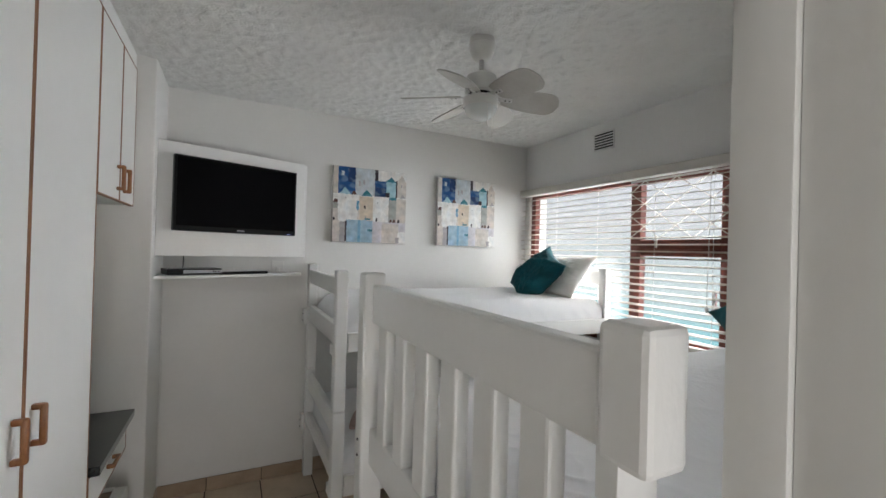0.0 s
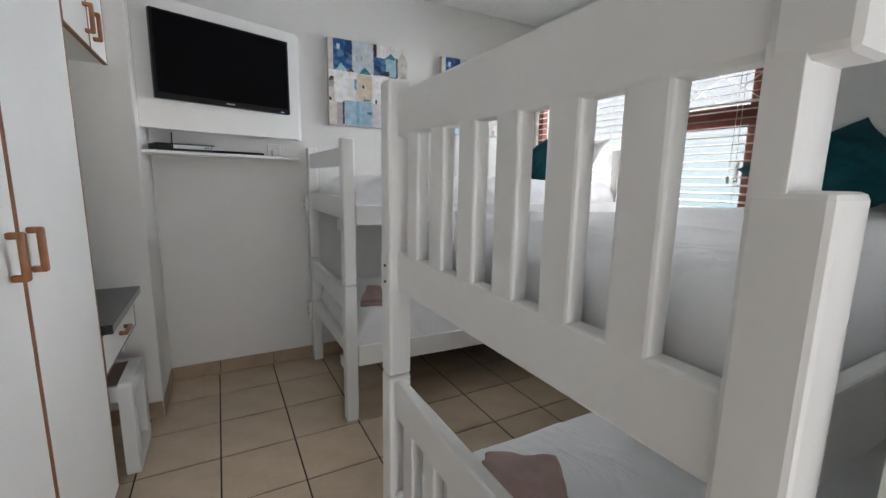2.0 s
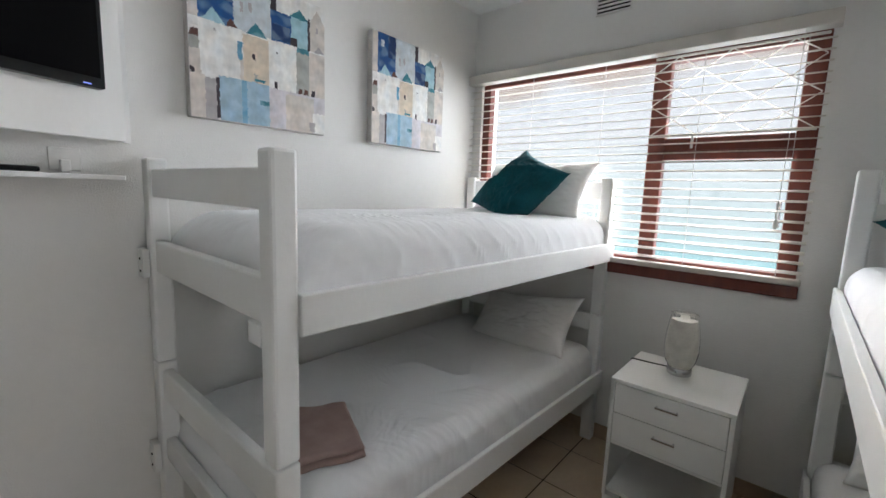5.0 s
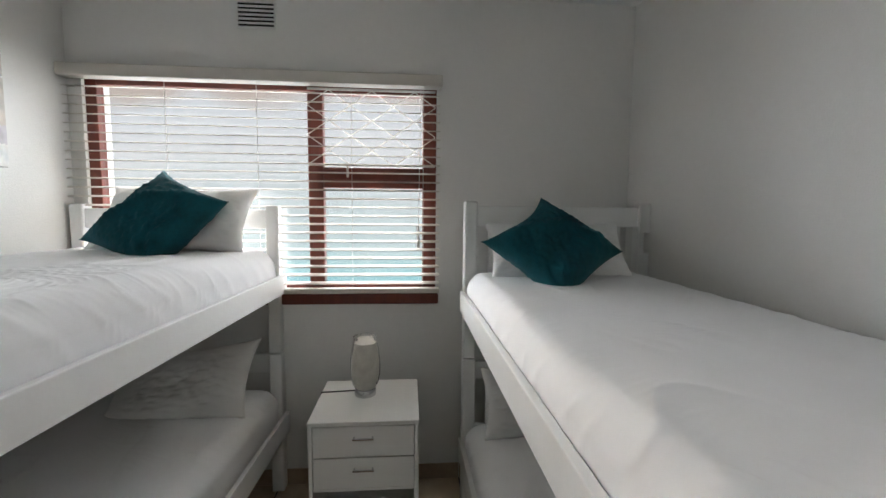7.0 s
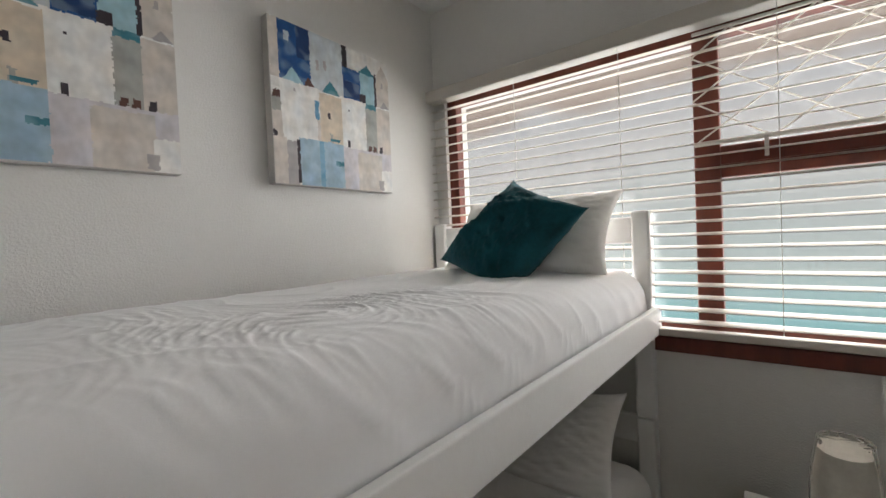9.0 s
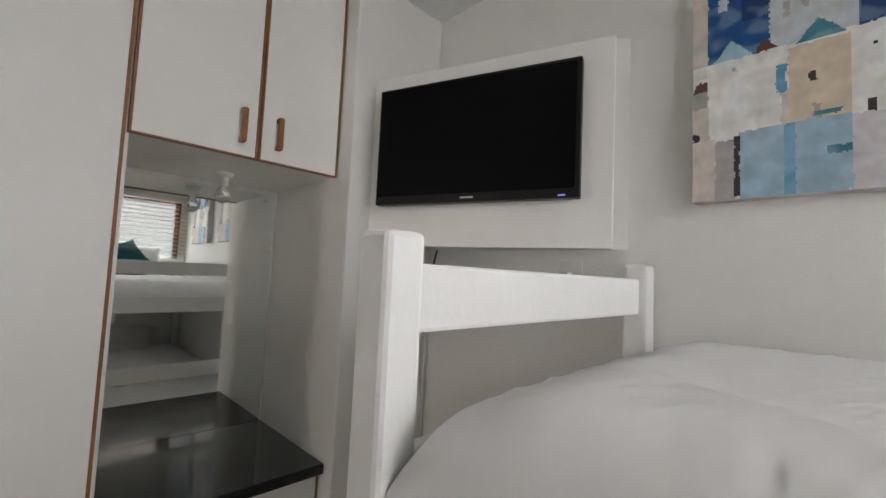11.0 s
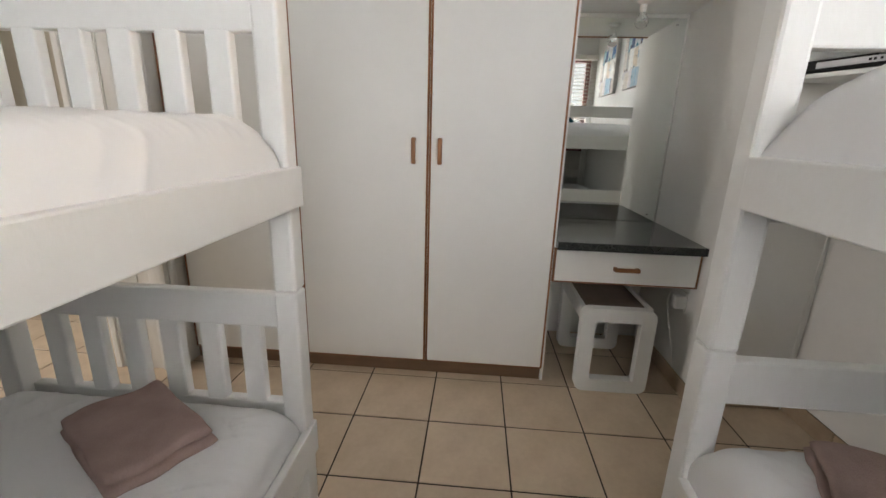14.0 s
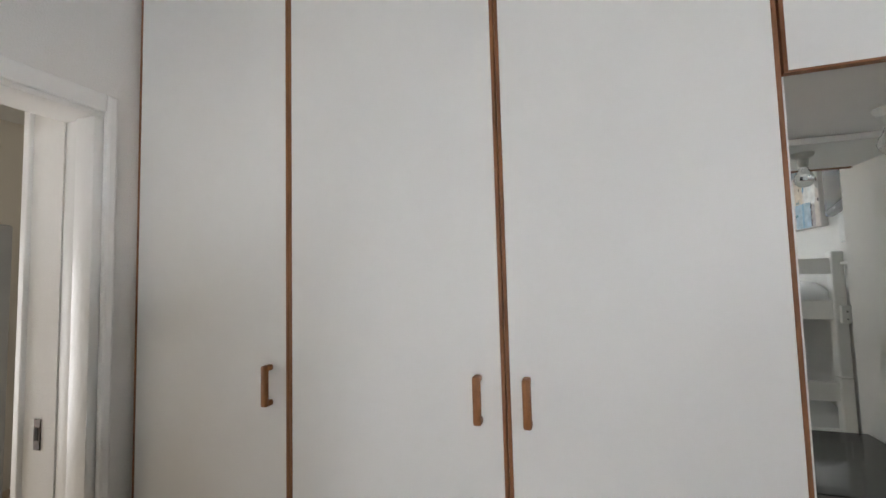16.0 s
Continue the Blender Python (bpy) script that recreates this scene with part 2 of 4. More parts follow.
def thing(name, at, label, category, group="", turn=0):
    ob = new(name)
    ob.empty_display_size = 0.1
    ob.matrix_world = pose(*at, 0, 0, turn)
    return tagged(ob, label, category, group)


def box(a, b, bevel=0.0, bm=None, segments=2):
    """A box between two corners, with eased edges."""
    bm = bm or bmesh.new()
    made = bmesh.ops.create_cube(bm, size=1)["verts"]
    for v in made:
        v.co = Vector([a[i] + (v.co[i] + 0.5) * (b[i] - a[i]) for i in range(3)])
    if bevel:
        edges = list({e for v in made for e in v.link_edges})
        bmesh.ops.bevel(bm, geom=edges, offset=bevel, segments=segments, affect="EDGES", profile=0.5)
    return bm


def prism(outline, z0, z1, bm=None, bevel=0.0):
    """An upright prism over an outline of (x, y)."""
    bm = bm or bmesh.new()
    low = [bm.verts.new((x, y, z0)) for x, y in outline]
    top = [bm.verts.new((x, y, z1)) for x, y in outline]
    n = len(outline)
    faces = [bm.faces.new(low[::-1]), bm.faces.new(top)]
    for i in range(n):
        faces.append(bm.faces.new((low[i], low[(i + 1) % n], top[(i + 1) % n], top[i])))
    if bevel:
        bmesh.ops.bevel(bm, geom=list({e for f in faces for e in f.edges}), offset=bevel, segments=2, affect="EDGES", profile=0.5)
    return bm


def lathe(profile, steps=32, bm=None, at=(0, 0, 0), ribs=0, depth=0.0):
    """Turns a profile of (radius, height) round the upright axis; ribs flute it."""
    bm = bm or bmesh.new()
    rings = []
    for r, z in profile:
        ring = []
        for i in range(steps):
            a = 2 * math.pi * i / steps
            q = r * (1 + depth * math.cos(ribs * a)) if ribs else r
            ring.append(bm.verts.new((at[0] + q * math.cos(a), at[1] + q * math.sin(a), at[2] + z)))
        rings.append(ring)
    for lo, hi in zip(rings, rings[1:]):
        for i in range(steps):
            bm.faces.new((lo[i], lo[(i + 1) % steps], hi[(i + 1) % steps], hi[i]))
    bm.faces.new(rings[0][::-1])
    bm.faces.new(rings[-1])
    return bm


def rod(a, b, r, sides=8, bm=None):
    bm = bm or bmesh.new()
    a, b = Vector(a), Vector(b)
    q = (b - a).to_track_quat("Z", "Y").to_matrix()
    ends = [[bm.verts.new(p + q @ Vector((r * math.cos(2 * math.pi * i / sides), r * math.sin(2 * math.pi * i / sides), 0))) for i in range(sides)] for p in (a, b)]
    for i in range(sides):
        bm.faces.new((ends[0][i], ends[0][(i + 1) % sides], ends[1][(i + 1) % sides], ends[1][i]))
    bm.faces.new(ends[0][::-1])
    bm.faces.new(ends[1])
    return bm


def tube(points, r, bm=None, sides=6):
    bm = bm or bmesh.new()
    for a, b in zip(points, points[1:]):
        rod(a, b, r, sides, bm)
    return bm

# ---- structure ----


def setting(name, bm, mat, label, category, smooth=None):
    return tagged(mesh_object(name, bm, mat, smooth=smooth), label, category, kind="structure")


def south(x):
    """Inner face of the south wall at x."""
    return SKEW * max(0.0, x - 0.93) / (W - 0.93)


DOOR_W, DOOR_E, DOOR_TOP = 0.120, 0.893, 1.985
floor = setting("floor", box((-1.2, -2.5, -0.12), (W, N, -0.006)), GROUT, "cream ceramic tiled floor with dark grout joints", "floor")
setting("ceiling", box((-1.2, -2.5, H), (W + 0.2, N + 0.2, H + 0.1)), CEILING, "white ceiling of coarse textured plaster", "ceiling")
cells_x, cells_y = 300, 290
knots, quads = [], []
for i in range(cells_x + 1):
    for j in range(cells_y + 1):
        q = Vector((-0.1 + (W + 0.1) * i / cells_x, N * j / cells_y, 0))
        lump = max(0.0, noise.noise(q * 21) + 0.12) * 0.011 + max(0.0, noise.noise(q * 47 + Vector((3, 5, 1)))) * 0.006
        knots.append((q.x, q.y, H - 0.002 - lump))
        if i < cells_x and j < cells_y:
            a = i * (cells_y + 1) + j
            quads.append((a, a + 1, a + cells_y + 2, a + cells_y + 1))
sheet = bpy.data.meshes.new("plaster_coat")
sheet.from_pydata(knots, [], quads)
sheet.polygons.foreach_set("use_smooth", [True] * len(sheet.polygons))
sheet.materials.append(CEILING)
coat = new("plaster_coat", sheet)
coat.parent = bpy.data.objects["ceiling"]
setting("wall_north", box((-0.62, N, -0.12), (W + 0.2, N + 0.2, H)), WALL, "white painted plaster wall with roller texture", "wall")
bm = box((W, -0.2, -0.12), (W + 0.2, N, 1.03))
box((W, -0.2, 2.18), (W + 0.2, N, H), bm=bm)
box((W, -0.2, 1.03), (W + 0.2, 1.118, 2.18), bm=bm)
box((W, 2.892, 1.03), (W + 0.2, N, 2.18), bm=bm)
setting("wall_east", bm, WALL, "white painted plaster wall around the window", "wall")
bm = prism([(DOOR_E, -0.15), (W, -0.15), (W, south(W)), (DOOR_E, 0.0)], -0.12, H)
box((-0.62, -0.15, DOOR_TOP), (DOOR_E, 0.0, H), bm=bm)
prism([(-0.62, -0.15), (DOOR_W - 0.03, -0.15), (DOOR_W - 0.03, 0.0), (-0.62, 0.0)], -0.12, DOOR_TOP, bm=bm)
setting("wall_south", bm, WALL, "white painted plaster wall with a doorway", "wall")
setting("wall_west", box((-0.82, -0.15, -0.12), (-0.62, N + 0.2, H)), WALL, "plain white wall behind the wardrobes", "wall")
setting("wall_column", box((-0.62, 2.515, -0.12), (0.086, N, H), 0.006), WALL, "white plastered pier beside the dressing table", "wall")
# passage beyond the door
setting("wall_passage_north", box((-1.2, -0.303, -0.12), (DOOR_W, -0.151, H)), WALL, "white painted return wall beside the doorway", "wall")
setting("wall_passage_south", box((-1.2, -2.7, -0.12), (W, -2.5, H)), PASSAGE, "cream painted passage wall", "wall")
setting("wall_passage_west", box((-1.4, -2.7, -0.12), (-1.2, -0.15, H)), PASSAGE, "cream painted passage wall", "wall")
setting("wall_passage_east", box((1.75, -2.5, -0.12), (1.95, -0.15, H)), PASSAGE, "cream painted passage wall", "wall")

# door frame: lining and architraves
bm = box((DOOR_E - 0.012, -0.046, 0), (DOOR_E + 0.02, 0.004, DOOR_TOP), 0.002)
box((DOOR_E - 0.003, -0.155, 0), (DOOR_E + 0.02, -0.046, DOOR_TOP), 0.002, bm)
box((DOOR_W - 0.028, -0.086, 0), (DOOR_W + 0.006, -0.002, DOOR_TOP), 0.003, bm)
box((DOOR_W - 0.028, -0.150, 0), (DOOR_W - 0.004, -0.087, DOOR_TOP), 0.003, bm)
box((DOOR_W - 0.02, -0.155, DOOR_TOP - 0.02), (DOOR_E + 0.02, 0.004, DOOR_TOP + 0.01), 0.002, bm)
lining = setting("door_frame", bm, PAINT, "white painted timber door frame with rounded architrave", "door frame", 40)
part("architrave", box((DOOR_W - 0.052, -0.001, 0), (DOOR_W - 0.018, 0.022, DOOR_TOP + 0.055), 0.009), PAINT, lining)
part("architrave", box((DOOR_W - 0.018, 0.0, DOOR_TOP - 0.005), (DOOR_E + 0.012, 0.02, DOOR_TOP + 0.055), 0.006), PAINT, lining)

part("architrave", box((DOOR_W - 0.06, -0.333, 0), (DOOR_W + 0.014, -0.303, 2.05), 0.004), PAINT, lining)
plate = part("strike_plate", box((DOOR_W + 0.0005, -0.247, 0.915), (DOOR_W + 0.004, -0.215, 1.012), 0.0015), BROWN_METAL, lining, "brown lock strike plate")
# no opening is cut: a thin near-black block gives the hole's shade
part("latch_hole", box((DOOR_W + 0.0042, -0.238, 0.945), (DOOR_W + 0.0055, -0.224, 0.985)), DARK, plate)

# skirting tiles
skirting = setting("baseboard", box((0.086, N - 0.006, 0), (W, N - 0.001, 0.088)), GROUT, "beige ceramic skirting tiles along the walls", "skirting")
skirt_mesh = {}


def skirt_tile(a, b):
    size = tuple(round(b[i] - a[i], 3) for i in range(3))
    if size not in skirt_mesh:
        bm = box((0, 0, 0), size, 0.0025, segments=1)
        me = bpy.data.meshes.new("skirting_tile")
        bm.to_mesh(me)
        bm.free()
        me.materials.append(SKIRT)
        skirt_mesh[size] = me
    ob = new("skirting_tile", skirt_mesh[size])
    ob.parent = skirting
    ob.location = a


x = 0.09
while x < W - 0.02:
    nx = min(W - 0.012, 0.368 + 0.3365 * math.floor((x + 0.01 - 0.368) / 0.3365 + 1))
    skirt_tile((x, N - 0.012, 0.001), (nx - 0.004, N - 0.004, 0.09))
    x = nx
y = south(W) + 0.03
while y < N - 0.05:
    ny = min(N - 0.016, 1.645 + 0.333 * math.floor((y + 0.01 - 1.645) / 0.333 + 1))
    skirt_tile((W - 0.011, y, 0.001), (W - 0.003, ny - 0.004, 0.09))
    y = ny
skirt_tile((0.087, 2.508, 0.001), (0.095, 2.84, 0.09))
skirt_tile((0.087, 2.844, 0.001), (0.095, 2.938, 0.09))
skirt_tile((-0.25, 2.506, 0.001), (0.083, 2.513, 0.09))
skirt_tile((-0.55, 2.506, 0.001), (-0.254, 2.513, 0.09))

# ---- window ----
window = setting("window_1", box((W + 0.02, 1.118, 1.075), (W + 0.075, 1.192, 2.18), 0.004), MAHOGANY, "mahogany timber window with an obscured pane and a top light", "window")
FX0, FX1 = W + 0.02, W + 0.075
part("window_frame", box((FX0, 2.836, 1.075), (FX1, 2.892, 2.18), 0.004), MAHOGANY, window)
part("window_frame", box((FX0, 1.192, 2.135), (FX1, 1.758, 2.18), 0.004), MAHOGANY, window)
part("window_frame", box((FX0, 1.758, 2.146), (FX1, 2.836, 2.18), 0.003), MAHOGANY, window)
part("window_frame", box((FX0, 1.192, 1.075), (FX1, 2.836, 1.12), 0.004), MAHOGANY, window)
part("mullion", box((FX0 - 0.004, 1.719, 1.12), (FX1, 1.798, 2.135), 0.004), MAHOGANY, window)
part("transom", box((FX0 - 0.004, 1.192, 1.69), (FX1, 1.719, 1.753), 0.004), MAHOGANY, window)
part("casement_rail", box((FX0 + 0.004, 1.192, 1.645), (FX1 - 0.01, 1.719, 1.69), 0.003), MAHOGANY, window)
part("window_sill", box((W - 0.035, 1.105, 1.022), (W + 0.076, 2.892, 1.078), 0.006), MAHOGANY, window)
for a, b, g in (((1.798, 1.12), (2.836, 2.146), FROSTED), ((1.192, 1.12), (1.719, 1.65), FROSTED), ((1.192, 1.753), (1.719, 2.135), CLEAR)):
    pane = part("pane", box((W + 0.045, a[0] - 0.004, a[1] - 0.004), (W + 0.05, b[0] + 0.004, b[1] + 0.004)), g, window)
    pane.visible_shadow = False
part("window_stay", box((W + 0.005, 1.205, 1.33), (W + 0.02, 1.225, 1.45), 0.003), CHROME, window)

# wall outside, bright yard as a sheet that glows by itself
yard = setting("backdrop", box((W + 2.2, -4.0, -1.0), (W + 2.25, 8.0, 5.0)), OUTDOORS, "glowing backdrop of a hazy bright yard outside the window", "backdrop")
yard.visible_shadow = False
setting("eave", box((W + 0.2, -0.6, 2.45), (W + 0.85, 3.6, 2.5)), EAVE, "beige soffit of the eave outside", "eave")

# burglar bars over the top light
bars = thing("burglar_bars", (W + 0.01, 1.47, 1.76), "white diamond-pattern steel burglar bars over the top light", "burglar bars")
x, y0, y1, z0, z1 = W + 0.008, 1.125, 1.795, 1.765, 2.155
part("frame_bar", box((x - 0.004, y0, z0 - 0.006), (x + 0.004, y1, z0 + 0.006), 0.002), WHITE_METAL, bars)
part("frame_bar", box((x - 0.004, y0, z1 - 0.006), (x + 0.004, y1, z1 + 0.006), 0.002), WHITE_METAL, bars)
STEP, SLOPE = 0.225, 0.69
for sign in (1, -1):
    k = -6
    while k < 10:
        ya = y0 + STEP * k
        yb = ya + (z1 - z0) / SLOPE
        pa, pb = Vector((x + 0.003 * sign, ya, z0)), Vector((x + 0.003 * sign, yb, z1))
        if sign < 0:
            pa.y, pb.y = y0 + y1 - pa.y, y0 + y1 - pb.y
        lo, hi = 0.0, 1.0
        d = pb.y - pa.y
        for lim in (y0, y1):
            s = (lim - pa.y) / d
            if (lim == y0) == (d > 0):
                lo = max(lo, s)
            else:
                hi = min(hi, s)
        if hi - lo > 0.05:
            part("diagonal_bar", rod(pa.lerp(pb, lo), pa.lerp(pb, hi), 0.003, 6), WHITE_METAL, bars)
        k += 1
part("hanging_bar", box((x - 0.004, 1.585, 1.70), (x + 0.004, 1.597, 1.78), 0.002), WHITE_METAL, bars)

# venetian blind
blind = thing("venetian_blind", (W - 0.03, 2.03, 1.10), "ivory wooden venetian blind with open slats", "blind")
part("valance", box((W - 0.075, 1.092, 2.162), (W - 0.002, N - 0.002, 2.222), 0.006), BLIND, blind)
slat_mesh = None
for i in range(23):
    z = 1.138 + 0.0447 * i
    if slat_mesh is None:
        bm = bmesh.new()
        rows = []
        for s in range(7):
            u = s / 6 - 0.5
            rows.append([(u * 0.046, 0.0035 * (1 - (2 * u) ** 2)) for _ in (0,)][0])
        for side, dz in ((1, 0.0012), (-1, -0.0012)):
            for (xa, za), (xb, zb) in zip(rows, rows[1:]):
                q = [bm.verts.new((xx, yy, zz + dz)) for xx, yy, zz in ((xa, 1.102, za), (xb, 1.102, zb), (xb, N - 0.008, zb), (xa, N - 0.008, za))]
                bm.faces.new(q)
        bmesh.ops.remove_doubles(bm, verts=bm.verts, dist=0.0001)
        slat = part("slat", bm, BLIND, blind)
        slat_mesh = slat.data
    else:
        slat = new("slat", slat_mesh)
        slat.parent = blind
        slat.matrix_parent_inverse = blind.matrix_world.inverted()
    slat.matrix_basis = pose(W - 0.030, 0, z, 0, -10, 0)
part("bottom_rail", box((W - 0.054, 1.10, 1.083), (W - 0.006, N - 0.006, 1.110), 0.005), BLIND, blind)
for y in (1.19, 1.56, 2.03, 2.47, 2.84):
    part("ladder_cord", tube([(W - 0.053, y, 1.12), (W - 0.053, y, 2.17)], 0.0013), CORD, blind)
part("pull_cord", tube([(W - 0.062, 1.205, 2.16), (W - 0.062, 1.215, 1.36)], 0.0016), CORD, blind)
part("tassel", lathe([(0.004, 0.03), (0.009, 0.02), (0.011, 0.0), (0.006, -0.012)][::-1], 10, at=(W - 0.062, 1.215, 1.34)), SMALL_PLASTIC, blind, smooth=60)

# air vent
vent = thing("air_vent", (W, 2.035, 2.5), "painted louvred air vent high on the wall", "air vent")
# near-black sheet on the wall gives the shade between the louvres
part("backing", box((W - 0.004, 1.945, 2.44), (W - 0.001, 2.127, 2.567)), DARK, vent)
for i in range(7):
    z = 2.442 + i * 0.0205
    part("louvre", box((W - 0.012, 1.943, z - 0.004), (W - 0.003, 2.129, z + 0.005), 0.0015), WALL, vent)
for y in (1.94, 2.125):
    part("frame", box((W - 0.012, y, 2.436), (W - 0.003, y + 0.007, 2.571), 0.001), WALL, vent)

# ---- bunk beds ----


def bunk(name, label, x_foot, x_head, ys, yn, ys_head, top_foot, top_head, joint, slatted, rails, side_up, side_low, lean=0.0):
    """A bunk along x: posts in two halves, end panels or rails, side rails, slat bases. lean shifts the aisle post of the foot."""
    bed = thing(name, ((x_foot + x_head) / 2, (ys + yn) / 2, 0), label, "bunk bed", "bunk beds")
    t = 0.065
    corners = [(x_foot, ys, top_foot), (x_foot + lean, yn - t, top_foot), (x_head - t, ys_head, top_head), (x_head - t, yn - t, top_head)]
    for px, py, top in corners:
        part("post", box((px, py, 0), (px + t, py + t, joint - 0.0015), 0.007), PAINT, bed)
        if slatted and py < 0.5:
            # the wall-side posts are notched
            bm = box((px, py, joint + 0.0015), (px + t, py + t, 1.32), 0.007)
            box((px + 0.0015, py + 0.034, 1.30), (px + t - 0.0015, py + t - 0.0015, 1.44), 0.001, bm)
            box((px, py, 1.42), (px + t, py + t, top), 0.009, bm)
            part("post", bm, PAINT, bed)
        else:
            part("post", box((px, py, joint + 0.0015), (px + t, py + t, top), 0.009), PAINT, bed)
    for end, px, s in (("foot", x_foot, ys), ("head", x_head - t + 0.012, ys_head)):
        y0, y1 = s + t - 0.002, yn - t + 0.002
        for inset, z0, za, zb, z1 in rails[end]:
            x0, x1 = px + inset, px + inset + 0.034
            if za is None:
                part("end_rail", box((x0, y0, z0), (x1, y1, z1), 0.006), PAINT, bed)
                continue
            part("end_rail", box((x0, y0, zb), (x1, y1, z1), 0.006), PAINT, bed)
            part("end_rail", box((x0, y0, z0), (x1, y1, za), 0.006), PAINT, bed)
            for k in range(6):
                a = y1 - 0.1235 * (k + 1)
                part("slat", box((x0 + 0.001, a, za - 0.008), (x1 - 0.001, a + 0.062, zb + 0.008), 0.006), PAINT, bed)
    for z0, z1 in (side_up, side_low):
        part("side_rail", box((x_foot + t * 0.4, yn - 0.028, z0) if not slatted else (x_foot + lean + 0.004, yn - 0.012, z0),
                              (x_head - t * 0.4, yn - 0.004, z1) if not slatted else (x_head - 0.004, yn + 0.012, z1), 0.004), PAINT, bed)
        if slatted:
            rail = box((x_foot + t * 0.4, max(ys, ys_head) + 0.02, z0), (x_head - t * 0.4, max(ys, ys_head) + 0.044, z1), 0.004)
        else:
            xa, xb = x_foot + t + 0.001, x_head - 0.002
            rail = prism([(xa, ys - 0.008), (xb, ys_head - 0.020), (xb, ys_head - 0.001), (xa, ys + 0.016)], z0, z1, bevel=0.004)
        part("side_rail", rail, PAINT, bed)
        lo_y, hi_y = max(ys, ys_head) + 0.046, yn - 0.03
        for k in range(10):
            x = x_foot + 0.10 + k * (x_head - x_foot - 0.27) / 9
            part("bed_slat", box((x, lo_y, z0 + 0.02), (x + 0.07, hi_y, z0 + 0.038), 0.002), PAINT, bed)
        if not slatted:
            # the wall-side rail's end stands past its post, bolted through; a cleat sits inside the aisle post
            end = part("rail_end", box((x_foot - 0.024, yn - 0.045, z0 + 0.006), (x_foot - 0.001, yn + 0.012, z1 + 0.008), 0.003), PAINT, bed)
            for dz in (0.03, 0.075):
                part("bolt", rod((x_foot - 0.027, yn - 0.018, z0 + dz), (x_foot - 0.0235, yn - 0.018, z0 + dz), 0.0045, 10), DARK, end, "dark bolt head")
            part("cleat", box((x_foot + 0.002, ys + t + 0.001, z0 - 0.03), (x_foot + 0.044, ys + t + 0.07, z0 + 0.026), 0.003), PAINT, bed)
        else:
            for dz in (0.035, 0.08):
                part("bolt", rod((x_foot + lean - 0.003, yn - 0.035, z0 + dz), (x_foot + lean + 0.003, yn - 0.035, z0 + dz), 0.0035, 10), DARK, bed, "dark bolt head")
    return bed


bunk_b = bunk("bunk_bed", "white painted wooden bunk bed with slatted ends", 0.830, 2.791, 0.042, 0.990, 0.030, 1.570, 1.574, 0.778, True,
              {"foot": ((0.006, 1.027, 1.131, 1.428, 1.538), (-0.004, 0.30, 0.42, 0.662, 0.766)),
               "head": ((0.0, 1.06, 1.15, 1.45, 1.552), (0.0, 0.30, 0.42, 0.668, 0.76))}, (1.012, 1.118), (0.225, 0.335), lean=-0.017)
bunk_a = bunk("bunk_bed", "white painted wooden bunk bed with plain end rails", 0.973, 2.951, 1.990, 2.940, 1.935, 1.520, 1.546, 0.766, False,
              {"foot": ((0.012, 1.382, None, None, 1.479), (0.012, 1.11, None, None, 1.225), (0.012, 0.625, None, None, 0.738), (0.012, 0.375, None, None, 0.46)),
               "head": ((0.0, 1.425, None, None, 1.524), (0.0, 1.09, None, None, 1.19), (0.0, 0.662, None, None, 0.766), (0.0, 0.33, None, None, 0.43))}, (1.084, 1.187), (0.318, 0.430))


def profile(length, height, first, last, n):
    """Points of a rounded step: along, and share of the height; the two ends are rounded by first and last."""
    pts = []
    for r, flip in ((first, False), (last, True)):
        rise = min(r, 0.85 * height)
        side = [(0.0, (height - rise) / height * i / 5) for i in range(5)]
        side += [(r * (1 - math.cos(math.pi / 2 * i / 12)), (height - rise + rise * math.sin(math.pi / 2 * i / 12)) / height) for i in range(13)]
        if flip:
            pts += [(first + (length - first - last) * i / n, 1.0) for i in range(1, n)]
            pts += [(length - a, h) for a, h in side[::-1]]
        else:
            pts += side
    return pts


def ridge(x, y, z, power):
    """A thin raised crease where the noise passes through nought."""
    return (1 - abs(noise.noise(Vector((x, y, z))))) ** power


